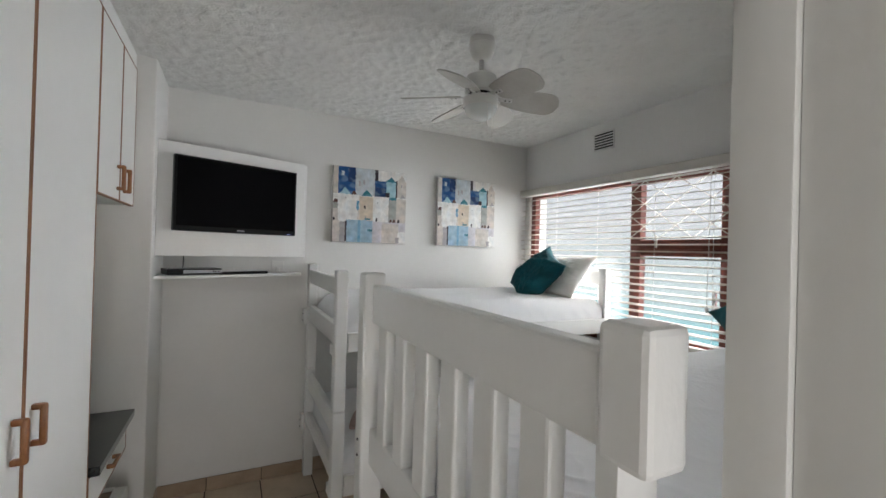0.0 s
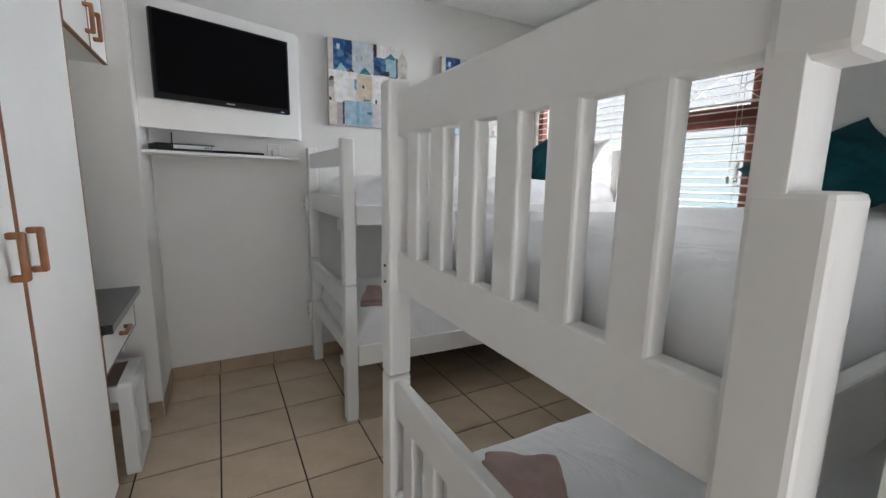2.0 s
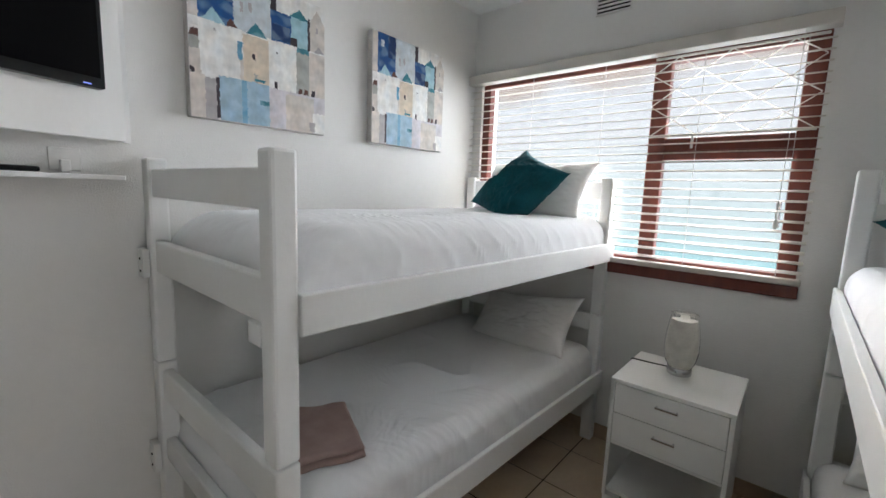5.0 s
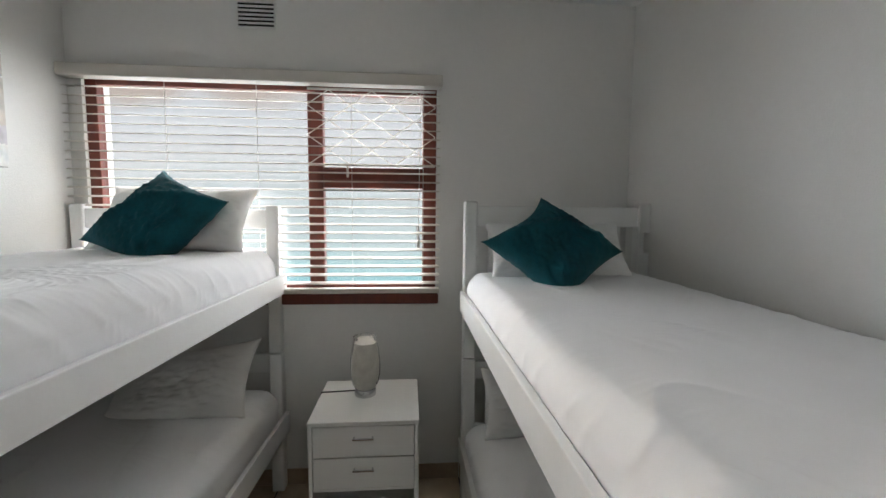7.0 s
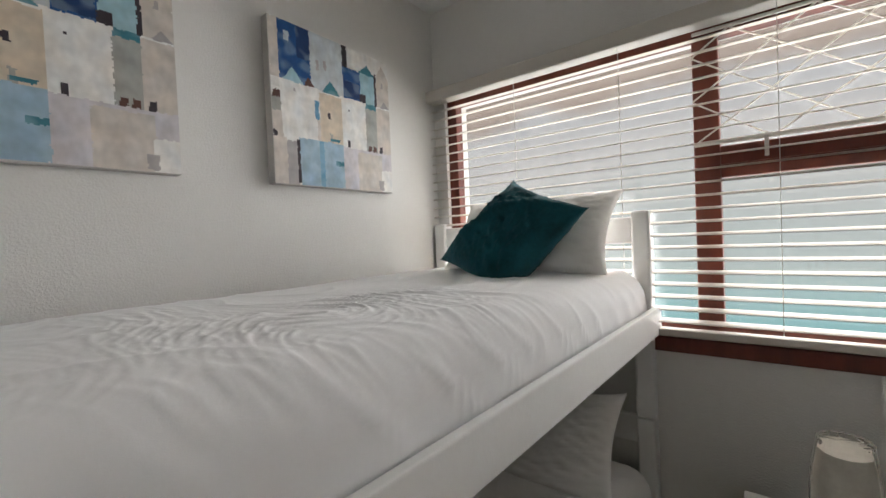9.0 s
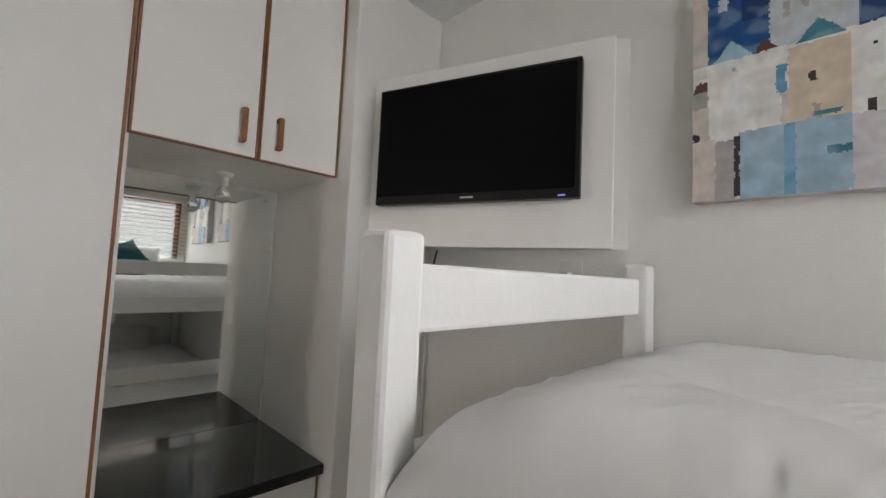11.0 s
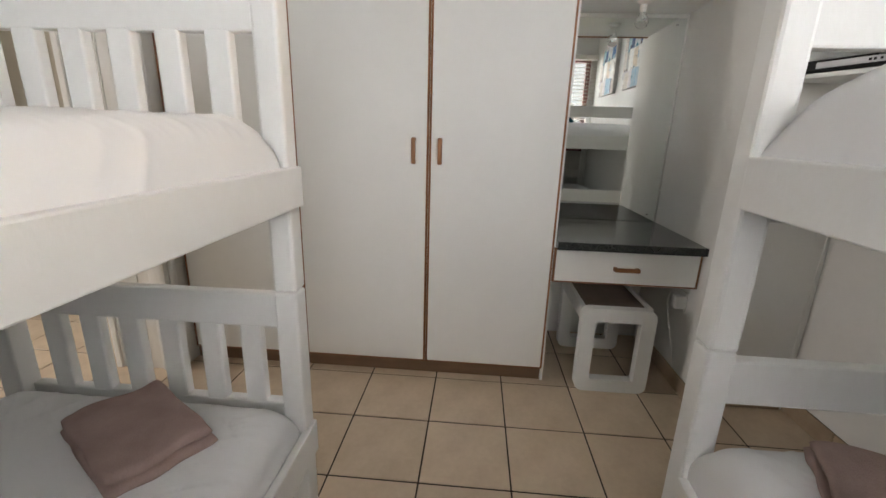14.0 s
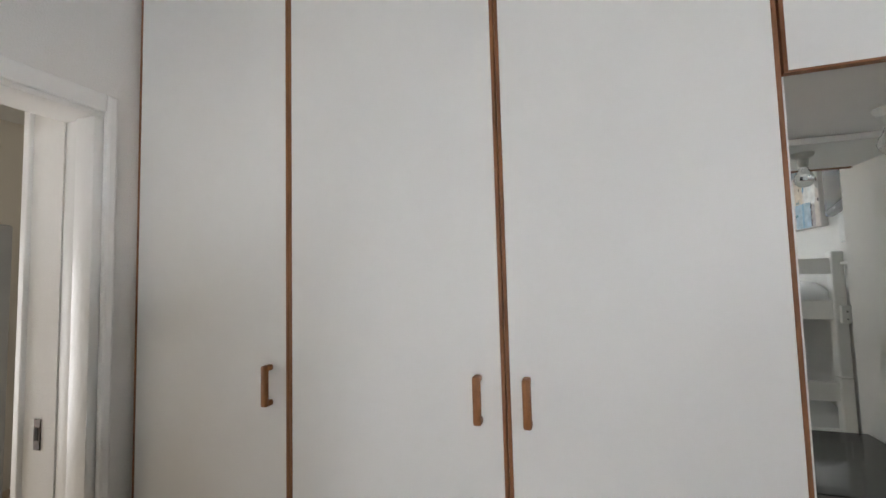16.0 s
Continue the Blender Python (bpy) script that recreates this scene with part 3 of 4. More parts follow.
def bedding(bed_name, label, x0, x1, y0, y1, z0, z1, seed, creases, spread, rim_creases, group="made beds", skew=0.0, crown=0.012, radius=0.075, foot=0.09):
    """A made-up mattress: a soft slab under a duvet, creased where it was pulled straight and along its tucked edges."""
    bed = thing(bed_name, ((x0 + x1) / 2, (y0 + y1) / 2, z0), label, "bedding", group)
    px, py = profile(x1 - x0, z1 - z0, foot, radius, 330), profile(y1 - y0, z1 - z0, radius, radius, 165)
    bm = bmesh.new()
    grid = []
    off = Vector((seed * 7.3, seed * 3.1, 0))
    cx, cy, wx_, wy_ = spread
    for ax, hx in px:
        row = []
        for ay, hy in py:
            p = Vector((x0 + ax, y0 + ay, z0 + (z1 - z0) * hx * hy))
            q = p + off
            side = min(hx, hy)
            sway, sway2 = noise.noise(q * 2.6), noise.noise(q * 2.6 + Vector((4, 7, 0)))
            # creases fan out: across the bed at the foot, along it further up
            turn = radians(-78 + 62 * min(1.0, max(0.0, (p.x - 1.05) / 1.1)) + 26 * sway2)
            al, ac = q.x * math.cos(turn) + q.y * math.sin(turn), -q.x * math.sin(turn) + q.y * math.cos(turn)
            near = math.exp(-(((p.x - cx) / wx_) ** 2 + ((p.y - cy) / wy_) ** 2))
            patch = min(1.0, max(0.0, 0.45 + 1.5 * noise.noise(q * 1.9 + Vector((3, 1, 8)))))
            edge = min(ay, y1 - y0 - ay)
            rim = math.exp(-((edge - 0.06) / 0.085) ** 2)
            foot_rim = math.exp(-((ax - 0.10) / 0.12) ** 2)
            up = crown * 0.7 * noise.noise(q * 2.2) + 0.0042 * ridge(q.x * 2.6 + 0.8 * sway, q.y * 4.2 + sway2, 0.3, 7)
            up += creases * near * patch * (0.0085 * ridge(al * 3.2 + sway, ac * 11 + 0.6 * sway2, 1.7, 8) + 0.0052 * ridge(al * 6 - sway2, ac * 23 + sway, 5.2, 6))
            up += creases * 0.0020 * patch * ridge(al * 1.6 + sway, ac * 7.5, 8.1, 10)
            slant = q.x * 21 + (1 if ay < (y1 - y0) / 2 else -1) * edge * 9 + 1.6 * sway
            up += rim_creases * rim * (0.0042 * ridge(slant, edge * 3.4 + 0.4 * sway, 2.9, 4) * (0.2 + patch) + 0.0026 * ridge(slant * 2.1, edge * 7 + sway2, 6.4, 4))
            up += 0.32 * foot_rim * (0.016 * ridge(ax * 6 + sway, q.y * 13 + ax * 12, 4.4, 8) + 0.010 * ridge(ax * 9, q.y * 24 - ax * 16 + sway, 7.4, 7))
            p.z += up * side + crown * 0.8 * math.sin(math.pi * ay / (y1 - y0))
            low = 1 - hy
            if ay < 0.03 or ay > y1 - y0 - 0.03:
                tuck = 0.006 * noise.noise(Vector((q.x * 4.5, q.z * 3, 2.2))) + 0.005 * ridge(q.x * 8 + q.z * 7, q.z * 4, 2.2, 6)
                p.y += tuck * (0.4 + low) * (-1 if ay < 0.03 else 1)
            if ax < 0.03:
                p.x += 0.010 * noise.noise(q * 7)
            p.y -= skew * ax / (x1 - x0) * (1 - ay / (y1 - y0))
            row.append(bm.verts.new(p))
        grid.append(row)
    for ra, rb in zip(grid, grid[1:]):
        for i in range(len(ra) - 1):
            bm.faces.new((ra[i], rb[i], rb[i + 1], ra[i + 1]))
    part("duvet", bm, LINEN, bed, "crumpled white duvet", 180)
    part("mattress", box((x0 + 0.03, y0 + 0.03, z0 - 0.0), (x1 - 0.03, y1 - 0.03, z0 + 0.08), 0.02), PILLOW, bed, "plain mattress")
    return bed


bedding("made_bed", "white duvet smoothed over the upper bunk, creased at the foot", 1.025, 2.90, 2.008, 2.93, 1.122, 1.328, 1, 1.0, (1.55, 2.46, 0.50, 0.24), 0.4, skew=0.05, crown=0.016, radius=0.085, foot=0.20)
bedding("made_bed", "white bedding on the lower bunk", 1.025, 2.90, 2.008, 2.93, 0.36, 0.585, 2, 0.5, (1.7, 2.4, 0.7, 0.4), 0.7, skew=0.05, foot=0.15)
bedding("made_bed", "white duvet smoothed over the upper bunk", 0.885, 2.735, 0.105, 0.972, 1.055, 1.222, 3, 0.35, (1.6, 0.6, 0.8, 0.4), 0.65, radius=0.07, foot=0.10)
bedding("made_bed", "white bedding on the lower bunk", 0.885, 2.735, 0.105, 0.972, 0.265, 0.452, 4, 0.4, (1.4, 0.5, 0.6, 0.4), 0.6, foot=0.10)


def cushion(name, label, category, group, centre, right, up, w, h, thick, mat, seed, pinch, fold_amount=0.0):
    """A stuffed square: two sheets that meet at a seam, with pulled-out corners and soft creases."""
    u, v = Vector(right).normalized(), Vector(up)
    v = (v - u * v.dot(u)).normalized()
    n = u.cross(v)
    bm = bmesh.new()
    k = 48
    sheets = []
    for s in (1, -1):
        grid = []
        for i in range(k + 1):
            row = []
            for j in range(k + 1):
                a, b = 2 * i / k - 1, 2 * j / k - 1
                bulge = max(0.0, (1 - abs(a) ** 2.4) * (1 - abs(b) ** 2.4)) ** 0.55
                pull = 1 - pinch * (1 - b * b) * abs(a) ** 3
                pulv = 1 - pinch * (1 - a * a) * abs(b) ** 3
                q = Vector((a * 1.7 + seed, b * 1.7, s * 0.4))
                crease = 0.14 * noise.noise(q * 1.3) + 0.10 * (1 - abs(noise.noise(q * 2.6 + Vector((a * b * 2, 0, 3))))) ** 3 + 0.16 * (1 - abs(noise.noise(q * 4.5 + Vector((3 * a * b, 2 * b, 9))))) ** 6
                crease += 0.30 * math.exp(-((a + b - 0.25 + 0.3 * noise.noise(q)) / 0.22) ** 2) * fold_amount
                rc, ang = math.hypot(a + 1, b + 1), math.atan2(b + 1, a + 1)
                crease += 0.16 * fold_amount * math.sin(ang * 15 + 2 * noise.noise(q * 2)) * math.exp(-((rc - 0.45) / 0.4) ** 2)
                d = s * thick / 2 * bulge * (0.88 + crease)
                sag = -0.05 * h * (1 - a * a) * (b + 1) * 0.5
                p = Vector(centre) + u * (a * w / 2 * pull) + v * (b * h / 2 * pulv + sag) + n * d
                row.append(bm.verts.new(p))
            grid.append(row)
        for ra, rb in zip(grid, grid[1:]):
            for j in range(k):
                bm.faces.new((ra[j], rb[j], rb[j + 1], ra[j + 1]))
        sheets.append(grid)
    bmesh.ops.remove_doubles(bm, verts=bm.verts, dist=0.0006)
    ob = mesh_object(name, bm, mat, smooth=180)
    return tagged(ob, label, category, group)


# cushions stand on a corner: the two sides run along the diagonals of the seen diamond
def diamond(right_diag, up_diag):
    r, u = Vector(right_diag).normalized(), Vector(up_diag)
    u = (u - r * u.dot(r)).normalized()
    return r + u, u - r


a, b = diamond((0.02, -0.30, 0.078), (0.165, 0.03, 0.20))
cushion("teal_cushion", "teal velvet scatter cushion leaning on a pillow", "cushion", "teal cushions", (2.615, 2.375, 1.472), a, b, 0.46, 0.44, 0.19, TEAL, 1.0, 0.13, 0.8)
a, b = diamond((0.0, -0.306, -0.020), (0.225, -0.045, 0.215))
cushion("teal_cushion", "teal velvet scatter cushion leaning on a pillow", "cushion", "teal cushions", (2.46, 0.635, 1.372), a, b, 0.455, 0.455, 0.19, TEAL, 4.0, 0.13, 0.7)
cushion("pillow", "white cotton pillow propped at the bunk's head", "pillow", "pillows", (2.775, 2.37, 1.48), (0.0, -1, 0.0), (0.30, 0, 0.36), 0.70, 0.40, 0.15, PILLOW, 2.0, 0.09)
cushion("pillow", "white cotton pillow propped at the bunk's head", "pillow", "pillows", (2.645, 0.545, 1.335), (0, -1, 0), (0.24, 0, 0.30), 0.70, 0.36, 0.14, PILLOW, 3.0, 0.09)
cushion("pillow", "white cotton pillow on the lower bunk", "pillow", "pillows", (2.71, 2.34, 0.69), (0.0, -1, 0.10), (0.30, 0, 0.26), 0.66, 0.42, 0.15, PILLOW, 5.0, 0.09)
cushion("pillow", "white cotton pillow on the lower bunk", "pillow", "pillows", (2.61, 0.60, 0.60), (0, -1, 0), (0.16, 0, 0.30), 0.62, 0.34, 0.14, PILLOW, 6.0, 0.09)


def blanket(centre, turn, lx, ly, lz, seed):
    """A fleece folded into a soft block, its rounded layers showing at the sides."""
    ob = thing("folded_blanket", centre, "mauve-brown fleece blanket folded on the lower bunk", "blanket", "folded blankets", turn)
    m = pose(*centre, 0, 0, turn)
    layers, k = 2, 30
    for n in range(layers):
        bm = bmesh.new()
        h = lz / layers
        grow = 1 - 0.035 * n
        for s in (1, -1):
            grid = []
            for i in range(k + 1):
                row = []
                for j in range(k + 1):
                    a, b = 2 * i / k - 1, 2 * j / k - 1
                    a, b = math.copysign(1 - (1 - abs(a)) ** 1.6, a), math.copysign(1 - (1 - abs(b)) ** 1.6, b)
                    bulge = max(0.0, (1 - abs(a) ** 22) * (1 - abs(b) ** 22)) ** 0.5
                    q = Vector((a * 1.6 + seed, b * 1.6 + n * 0.6, 0))
                    x = a * lx / 2 * grow + 0.006 * noise.noise(q * 1.4)
                    y = b * ly / 2 * grow + 0.006 * noise.noise(q * 1.4 + Vector((7, 0, 0)))
                    top = 0.012 * noise.noise(Vector((a * 1.3 + seed, b * 1.3, 2)))
                    row.append(bm.verts.new((x, y, h * (n + 0.5) + s * h * 0.56 * bulge + top * (n + 1) / layers)))
                grid.append(row)
            for ra, rb in zip(grid, grid[1:]):
                for j in range(k):
                    bm.faces.new((ra[j], rb[j], rb[j + 1], ra[j + 1]))
        bmesh.ops.remove_doubles(bm, verts=bm.verts, dist=0.0005)
        bm.transform(m)
        part("fold", bm, FLEECE, ob, smooth=180)
    return ob


blanket((1.10, 0.665, 0.458), 58, 0.325, 0.225, 0.058, 1.0)
blanket((1.28, 2.28, 0.588), 66, 0.33, 0.23, 0.046, 5.0)

# ---- wardrobe and dressing table ----


def pull_handle(parent, y, z0, z1, x=0.0, flat=False):
    """A wooden D-handle: two feet and a rounded bar; flat lays it along y."""
    bm = bmesh.new()
    if flat:
        y0, y1, z = y, z0, z1
        box((x, y0, z - 0.009), (x + 0.03, y0 + 0.016, z + 0.009), 0.004, bm)
        box((x, y1 - 0.016, z - 0.009), (x + 0.03, y1, z + 0.009), 0.004, bm)
        box((x + 0.018, y0, z - 0.010), (x + 0.034, y1, z + 0.010), 0.006, bm)
    else:
        box((x, y - 0.009, z0), (x + 0.03, y + 0.009, z0 + 0.016), 0.004, bm)
        box((x, y - 0.009, z1 - 0.016), (x + 0.03, y + 0.009, z1), 0.004, bm)
        box((x + 0.018, y - 0.010, z0), (x + 0.034, y + 0.010, z1), 0.006, bm)
    return part("handle", bm, HANDLE, parent, "varnished wooden pull handle", 40)


def panel_door(unit, y0, y1, z0, z1, handle_y=None, hz=(1.075, 1.19), edge=0.009):
    door = part("door", box((-0.018, y0 + edge, z0 + edge * 0.7), (0.0, y1 - edge, z1 - edge * 0.7), 0.0015), LAMINATE, unit)
    for a, b in ((y0, y0 + edge), (y1 - edge, y1)):
        part("edging", box((-0.018, a, z0), (0.001, b, z1), 0.0012), WOOD, door, "dark wooden edge strip")
    for a, b in ((z0, z0 + edge * 0.7), (z1 - edge * 0.7, z1)):
        part("edging", box((-0.018, y0 + edge, a), (0.001, y1 - edge, b), 0.0012), WOOD, door, "dark wooden edge strip")
    if handle_y is not None:
        pull_handle(door, handle_y, *hz)
    return door


def wardrobe(y0, y1, leaves, label):
    unit = thing("wardrobe", (-0.3, (y0 + y1) / 2, 0), label, "wardrobe", "built-in wardrobes")
    part("body", box((-0.60, y0 + 0.002, 0.075), (-0.0195, y1 - 0.002, 2.565), 0.002), LAMINATE, unit)
    part("kick_board", box((-0.60, y0 + 0.002, 0.0), (-0.028, y1 - 0.002, 0.075), 0.002), KICK, unit, "brown wooden kick board")
    part("fascia", box((-0.60, y0 + 0.002, 2.566), (-0.004, y1 - 0.002, H - 0.001), 0.002), PAINT, unit)
    for a, b, hy in leaves:
        panel_door(unit, a, b, 0.078, 2.563, hy)
    return unit


wardrobe(0.006, 0.6275, ((0.018, 0.6265, 0.565),), "tall white single-door wardrobe with wooden edging")
wardrobe(0.6275, 1.840, ((0.6285, 1.246, 1.181), (1.249, 1.841, 1.299)), "tall white double-door wardrobe with wooden edging")
part("side_panel", box((-0.60, 1.8405, 0.0), (-0.019, 1.8525, 2.565), 0.001), LAMINATE, bpy.data.objects["wardrobe.001"])

cup = thing("overhead_cupboard", (-0.3, 2.18, 1.83), "white double-door cupboard over the dressing table", "cupboard")
part("body", box((-0.60, 1.854, 1.835), (-0.0195, 2.512, 2.565), 0.002), LAMINATE, cup)
part("fascia", box((-0.60, 1.854, 2.566), (-0.004, 2.512, H - 0.001), 0.002), PAINT, cup)
panel_door(cup, 1.846, 2.203, 1.83, 2.563, 2.146, (1.875, 1.99), 0.008)
panel_door(cup, 2.206, 2.510, 1.83, 2.563, 2.268, (1.875, 1.99), 0.008)

desk = thing("dressing_table", (-0.27, 2.18, 0.54), "built-in dressing table with a black granite top and one drawer", "dressing table")
part("top", box((-0.60, 1.853, 0.712), (0.035, 2.513, 0.75), 0.004), GRANITE, desk, "polished black granite top")
part("drawer_box", box((-0.52, 1.87, 0.56), (-0.019, 2.50, 0.711), 0.002), LAMINATE, desk)
front = part("drawer_front", box((-0.018, 1.857, 0.553), (0.0, 2.502, 0.703), 0.0015), LAMINATE, desk)
for a, b in (((1.846, 0.546), (1.856, 0.71)), ((2.503, 0.546), (2.511, 0.71)), ((1.857, 0.546), (2.502, 0.552)), ((1.857, 0.704), (2.502, 0.710))):
    part("edging", box((-0.018, a[0], a[1]), (0.001, b[0], b[1]), 0.001), WOOD, front)
pull_handle(front, 2.120, 2.236, 0.627, flat=True)
part("backing", box((-0.62, 1.853, 0.0), (-0.601, 2.513, 0.711)), WALL, desk)

mirror = thing("wall_mirror", (-0.56, 2.18, 0.75), "large frameless mirror behind the dressing table", "mirror")
part("mirror_glass", box((-0.575, 1.855, 0.752), (-0.560, 2.505, 1.812)), MIRROR, mirror)
part("mirror_strip", box((-0.576, 2.503, 0.752), (-0.556, 2.512, 1.832), 0.002), WHITE_METAL, mirror)
part("mirror_strip", box((-0.576, 1.855, 1.812), (-0.556, 2.503, 1.832), 0.002), WHITE_METAL, mirror)
for z in (0.79, 1.78):
    part("screw", lathe([(0.006, 0), (0.006, 0.004), (0.003, 0.006)], 10, at=(-0.558, 2.46, z)), CHROME, mirror)

bulb = thing("light_bulb", (-0.34, 2.205, 1.835), "bare clear bulb in a white holder under the cupboard", "light bulb")
part("holder", lathe([(0.012, -0.052), (0.016, -0.045), (0.017, -0.02), (0.030, -0.014), (0.034, -0.006), (0.034, 0.0)], 20, at=(-0.34, 2.205, 1.8345)), SMALL_PLASTIC, bulb, smooth=50)
part("glass_bulb", lathe([(0.004, -0.122), (0.016, -0.119), (0.026, -0.108), (0.030, -0.094), (0.026, -0.078), (0.017, -0.064), (0.013, -0.050)], 20, at=(-0.34, 2.205, 1.8345)), BULB, bulb, smooth=60)

socket = thing("wall_socket", (-0.15, 2.512, 0.44), "white plug adaptor on the pier under the dressing table", "socket")
part("plate", box((-0.22, 2.503, 0.40), (-0.06, 2.513, 0.50), 0.003), SMALL_PLASTIC, socket)
part("plug", box((-0.10, 2.455, 0.42), (-0.055, 2.503, 0.485), 0.006), SMALL_PLASTIC, socket)
part("cable", tube([(-0.19, 2.49, 0.47), (-0.195, 2.485, 0.40), (-0.17, 2.49, 0.33), (-0.10, 2.497, 0.20), (-0.06, 2.499, 0.10)], 0.003), SMALL_PLASTIC, socket)


def loop_frame(x0, x1, y0, y1, z0, z1, w):
    """A flat ring with rounded corners, standing across x."""
    bm = bmesh.new()

    def ring(a, b, c, d, r, x):
        pts = []
        for cy, cz, q in ((b - r, d - r, 0), (a + r, d - r, 1), (a + r, c + r, 2), (b - r, c + r, 3)):
            for i in range(6):
                ang = math.pi / 2 * (q + i / 5)
                pts.append(bm.verts.new((x, cy + r * math.cos(ang), cz + r * math.sin(ang))))
        return pts

    out = [ring(y0, y1, z0, z1, 0.04, x) for x in (x0, x1)]
    inn = [ring(y0 + w, y1 - w, z0 + w, z1 - w, 0.012, x) for x in (x0, x1)]
    n = len(out[0])
    for i in range(n):
        j = (i + 1) % n
        bm.faces.new((out[0][i], out[0][j], out[1][j], out[1][i]))
        bm.faces.new((inn[0][j], inn[0][i], inn[1][i], inn[1][j]))
        for k in (0, 1):
            bm.faces.new((out[k][i], inn[k][i], inn[k][j], out[k][j]))
    return bm


stool = thing("stool", (-0.2, 2.17, 0), "low white stool with looped ends and a taupe seat", "stool")
part("end_frame", loop_frame(-0.005, 0.045, 1.998, 2.342, 0.0, 0.438, 0.066), PAINT, stool, smooth=40)
part("end_frame", loop_frame(-0.45, -0.40, 1.998, 2.342, 0.0, 0.438, 0.066), PAINT, stool, smooth=40)
part("side_rail", box((-0.40, 2.0, 0.362), (-0.005, 2.024, 0.432), 0.004), PAINT, stool)
part("side_rail", box((-0.40, 2.316, 0.362), (-0.005, 2.34, 0.432), 0.004), PAINT, stool)
part("seat", box((-0.402, 2.024, 0.385), (-0.003, 2.316, 0.425), 0.008), SEAT, stool, "taupe seat pad")

# ---- television corner ----
A0, A1 = Vector((0.087, 2.612)), Vector((0.928, 2.905))   # the panel's front runs askew between these
ALONG = (A1 - A0).normalized()
OUT = Vector((ALONG.y, -ALONG.x))


def askew(s, d):
    q = A0 + ALONG * s + OUT * d
    return (q.x, q.y)


LEN = (A1 - A0).length
panel = thing("mounting_board", (0.5, 2.8, 1.56), "white painted board fixed askew across the corner for the television", "panel")
part("board", prism([askew(0.0, 0.0), askew(LEN, 0.0), askew(LEN, -0.022), askew(0.0, -0.022)], 1.567, 2.232, bevel=0.003), PAINT, panel)
part("return_board", prism([askew(LEN - 0.022, -0.0225), askew(LEN, -0.0225), (0.953, N - 0.001), (0.928, N - 0.001)], 1.567, 2.232), PAINT, panel)
tv = thing("television", (0.51, 2.72, 1.72), "black flat-screen television mounted on the white board", "television")
S0, S1 = 0.070, 0.070 + 0.732
part("bracket", prism([askew(0.32, 0.001), askew(0.58, 0.001), askew(0.58, 0.025), askew(0.32, 0.025)], 1.85, 2.03), BLACK, tv)
part("casing", prism([askew(S0, 0.025), askew(S1, 0.025), askew(S1, 0.062), askew(S0, 0.062)], 1.715, 2.152, bevel=0.005), BLACK, tv)
part("screen", prism([askew(S0 + 0.014, 0.0622), askew(S1 - 0.014, 0.0622), askew(S1 - 0.014, 0.0635), askew(S0 + 0.014, 0.0735)], 1.745, 2.139), SCREEN, tv, "dark glossy screen")
part("badge", prism([askew(S0 + 0.345, 0.0622), askew(S0 + 0.392, 0.0622), askew(S0 + 0.392, 0.0632), askew(S0 + 0.345, 0.0632)], 1.727, 1.733), SILVER, tv)
part("standby_light", prism([askew(S1 - 0.062, 0.0622), askew(S1 - 0.040, 0.0622), askew(S1 - 0.040, 0.0632), askew(S1 - 0.062, 0.0632)], 1.722, 1.7255), LED, tv, "small blue standby light")
shelf = thing("shelf", (0.5, 2.8, 1.44), "narrow white shelf under the television board", "shelf")
part("board", prism([(0.088, 2.585), (0.917, 2.893), (0.93, N - 0.002), (0.088, N - 0.002)], 1.436, 1.453, bevel=0.003), PAINT, shelf)

box_stb = thing("decoder", (0.26, 2.70, 1.453), "black and silver satellite decoder on the shelf", "decoder")
DB = pose(0.27, 2.722, 1.4535, 0, 0, math.degrees(math.atan2(ALONG.y, ALONG.x)))


def placed(bm, m):
    bm.transform(m)
    return bm


part("casing", placed(box((-0.15, -0.07, 0.004), (0.14, 0.085, 0.040), 0.004), DB), BLACK, box_stb)
part("front_panel", placed(box((-0.07, -0.0735, 0.012), (0.138, -0.0705, 0.032), 0.001), DB), SILVER, box_stb, "silver front strip")
for u in (0.085, 0.098, 0.115):
    part("button", placed(box((u, -0.0755, 0.018), (u + 0.008, -0.0736, 0.026), 0.001), DB), BLACK, box_stb)
part("cable", tube([(0.20, 2.80, 1.48), (0.205, 2.86, 1.50), (0.205, 2.88, 1.57)], 0.0035), BLACK, box_stb)
for nm, cx, cy, ln in (("remote_control", 0.475, 2.775, 0.15), ("remote_control", 0.615, 2.835, 0.17)):
    rem = thing(nm, (cx, cy, 1.453), "slim black remote control lying on the shelf", "remote control", "remote controls")
    m = pose(cx, cy, 1.4535, 0, 0, math.degrees(math.atan2(ALONG.y, ALONG.x)) + 2)
    part("body", placed(box((-ln / 2, -0.022, 0), (ln / 2, 0.022, 0.016), 0.006), m), BLACK, rem)
    for k in range(4):
        part("button", placed(box((-ln / 2 + 0.02 + k * 0.022, -0.008, 0.0155), (-ln / 2 + 0.032 + k * 0.022, 0.008, 0.0175), 0.001), m), SILVER, rem)
adapt = thing("wall_socket", (0.77, N - 0.02, 1.47), "small white socket with an aerial plug above the shelf", "socket")
part("plate", box((0.73, N - 0.010, 1.462), (0.81, N - 0.001, 1.535), 0.003), SMALL_PLASTIC, adapt)
part("plug", box((0.755, N - 0.045, 1.456), (0.78, N - 0.0105, 1.496), 0.004), SMALL_PLASTIC, adapt)
cable = mesh_object("aerial_cable", tube([(0.091, 2.935, 1.437), (0.093, 2.93, 1.1), (0.099, 2.935, 0.85), (0.092, 2.93, 0.5), (0.0925, 2.93, 0.095)], 0.0035), SMALL_PLASTIC)
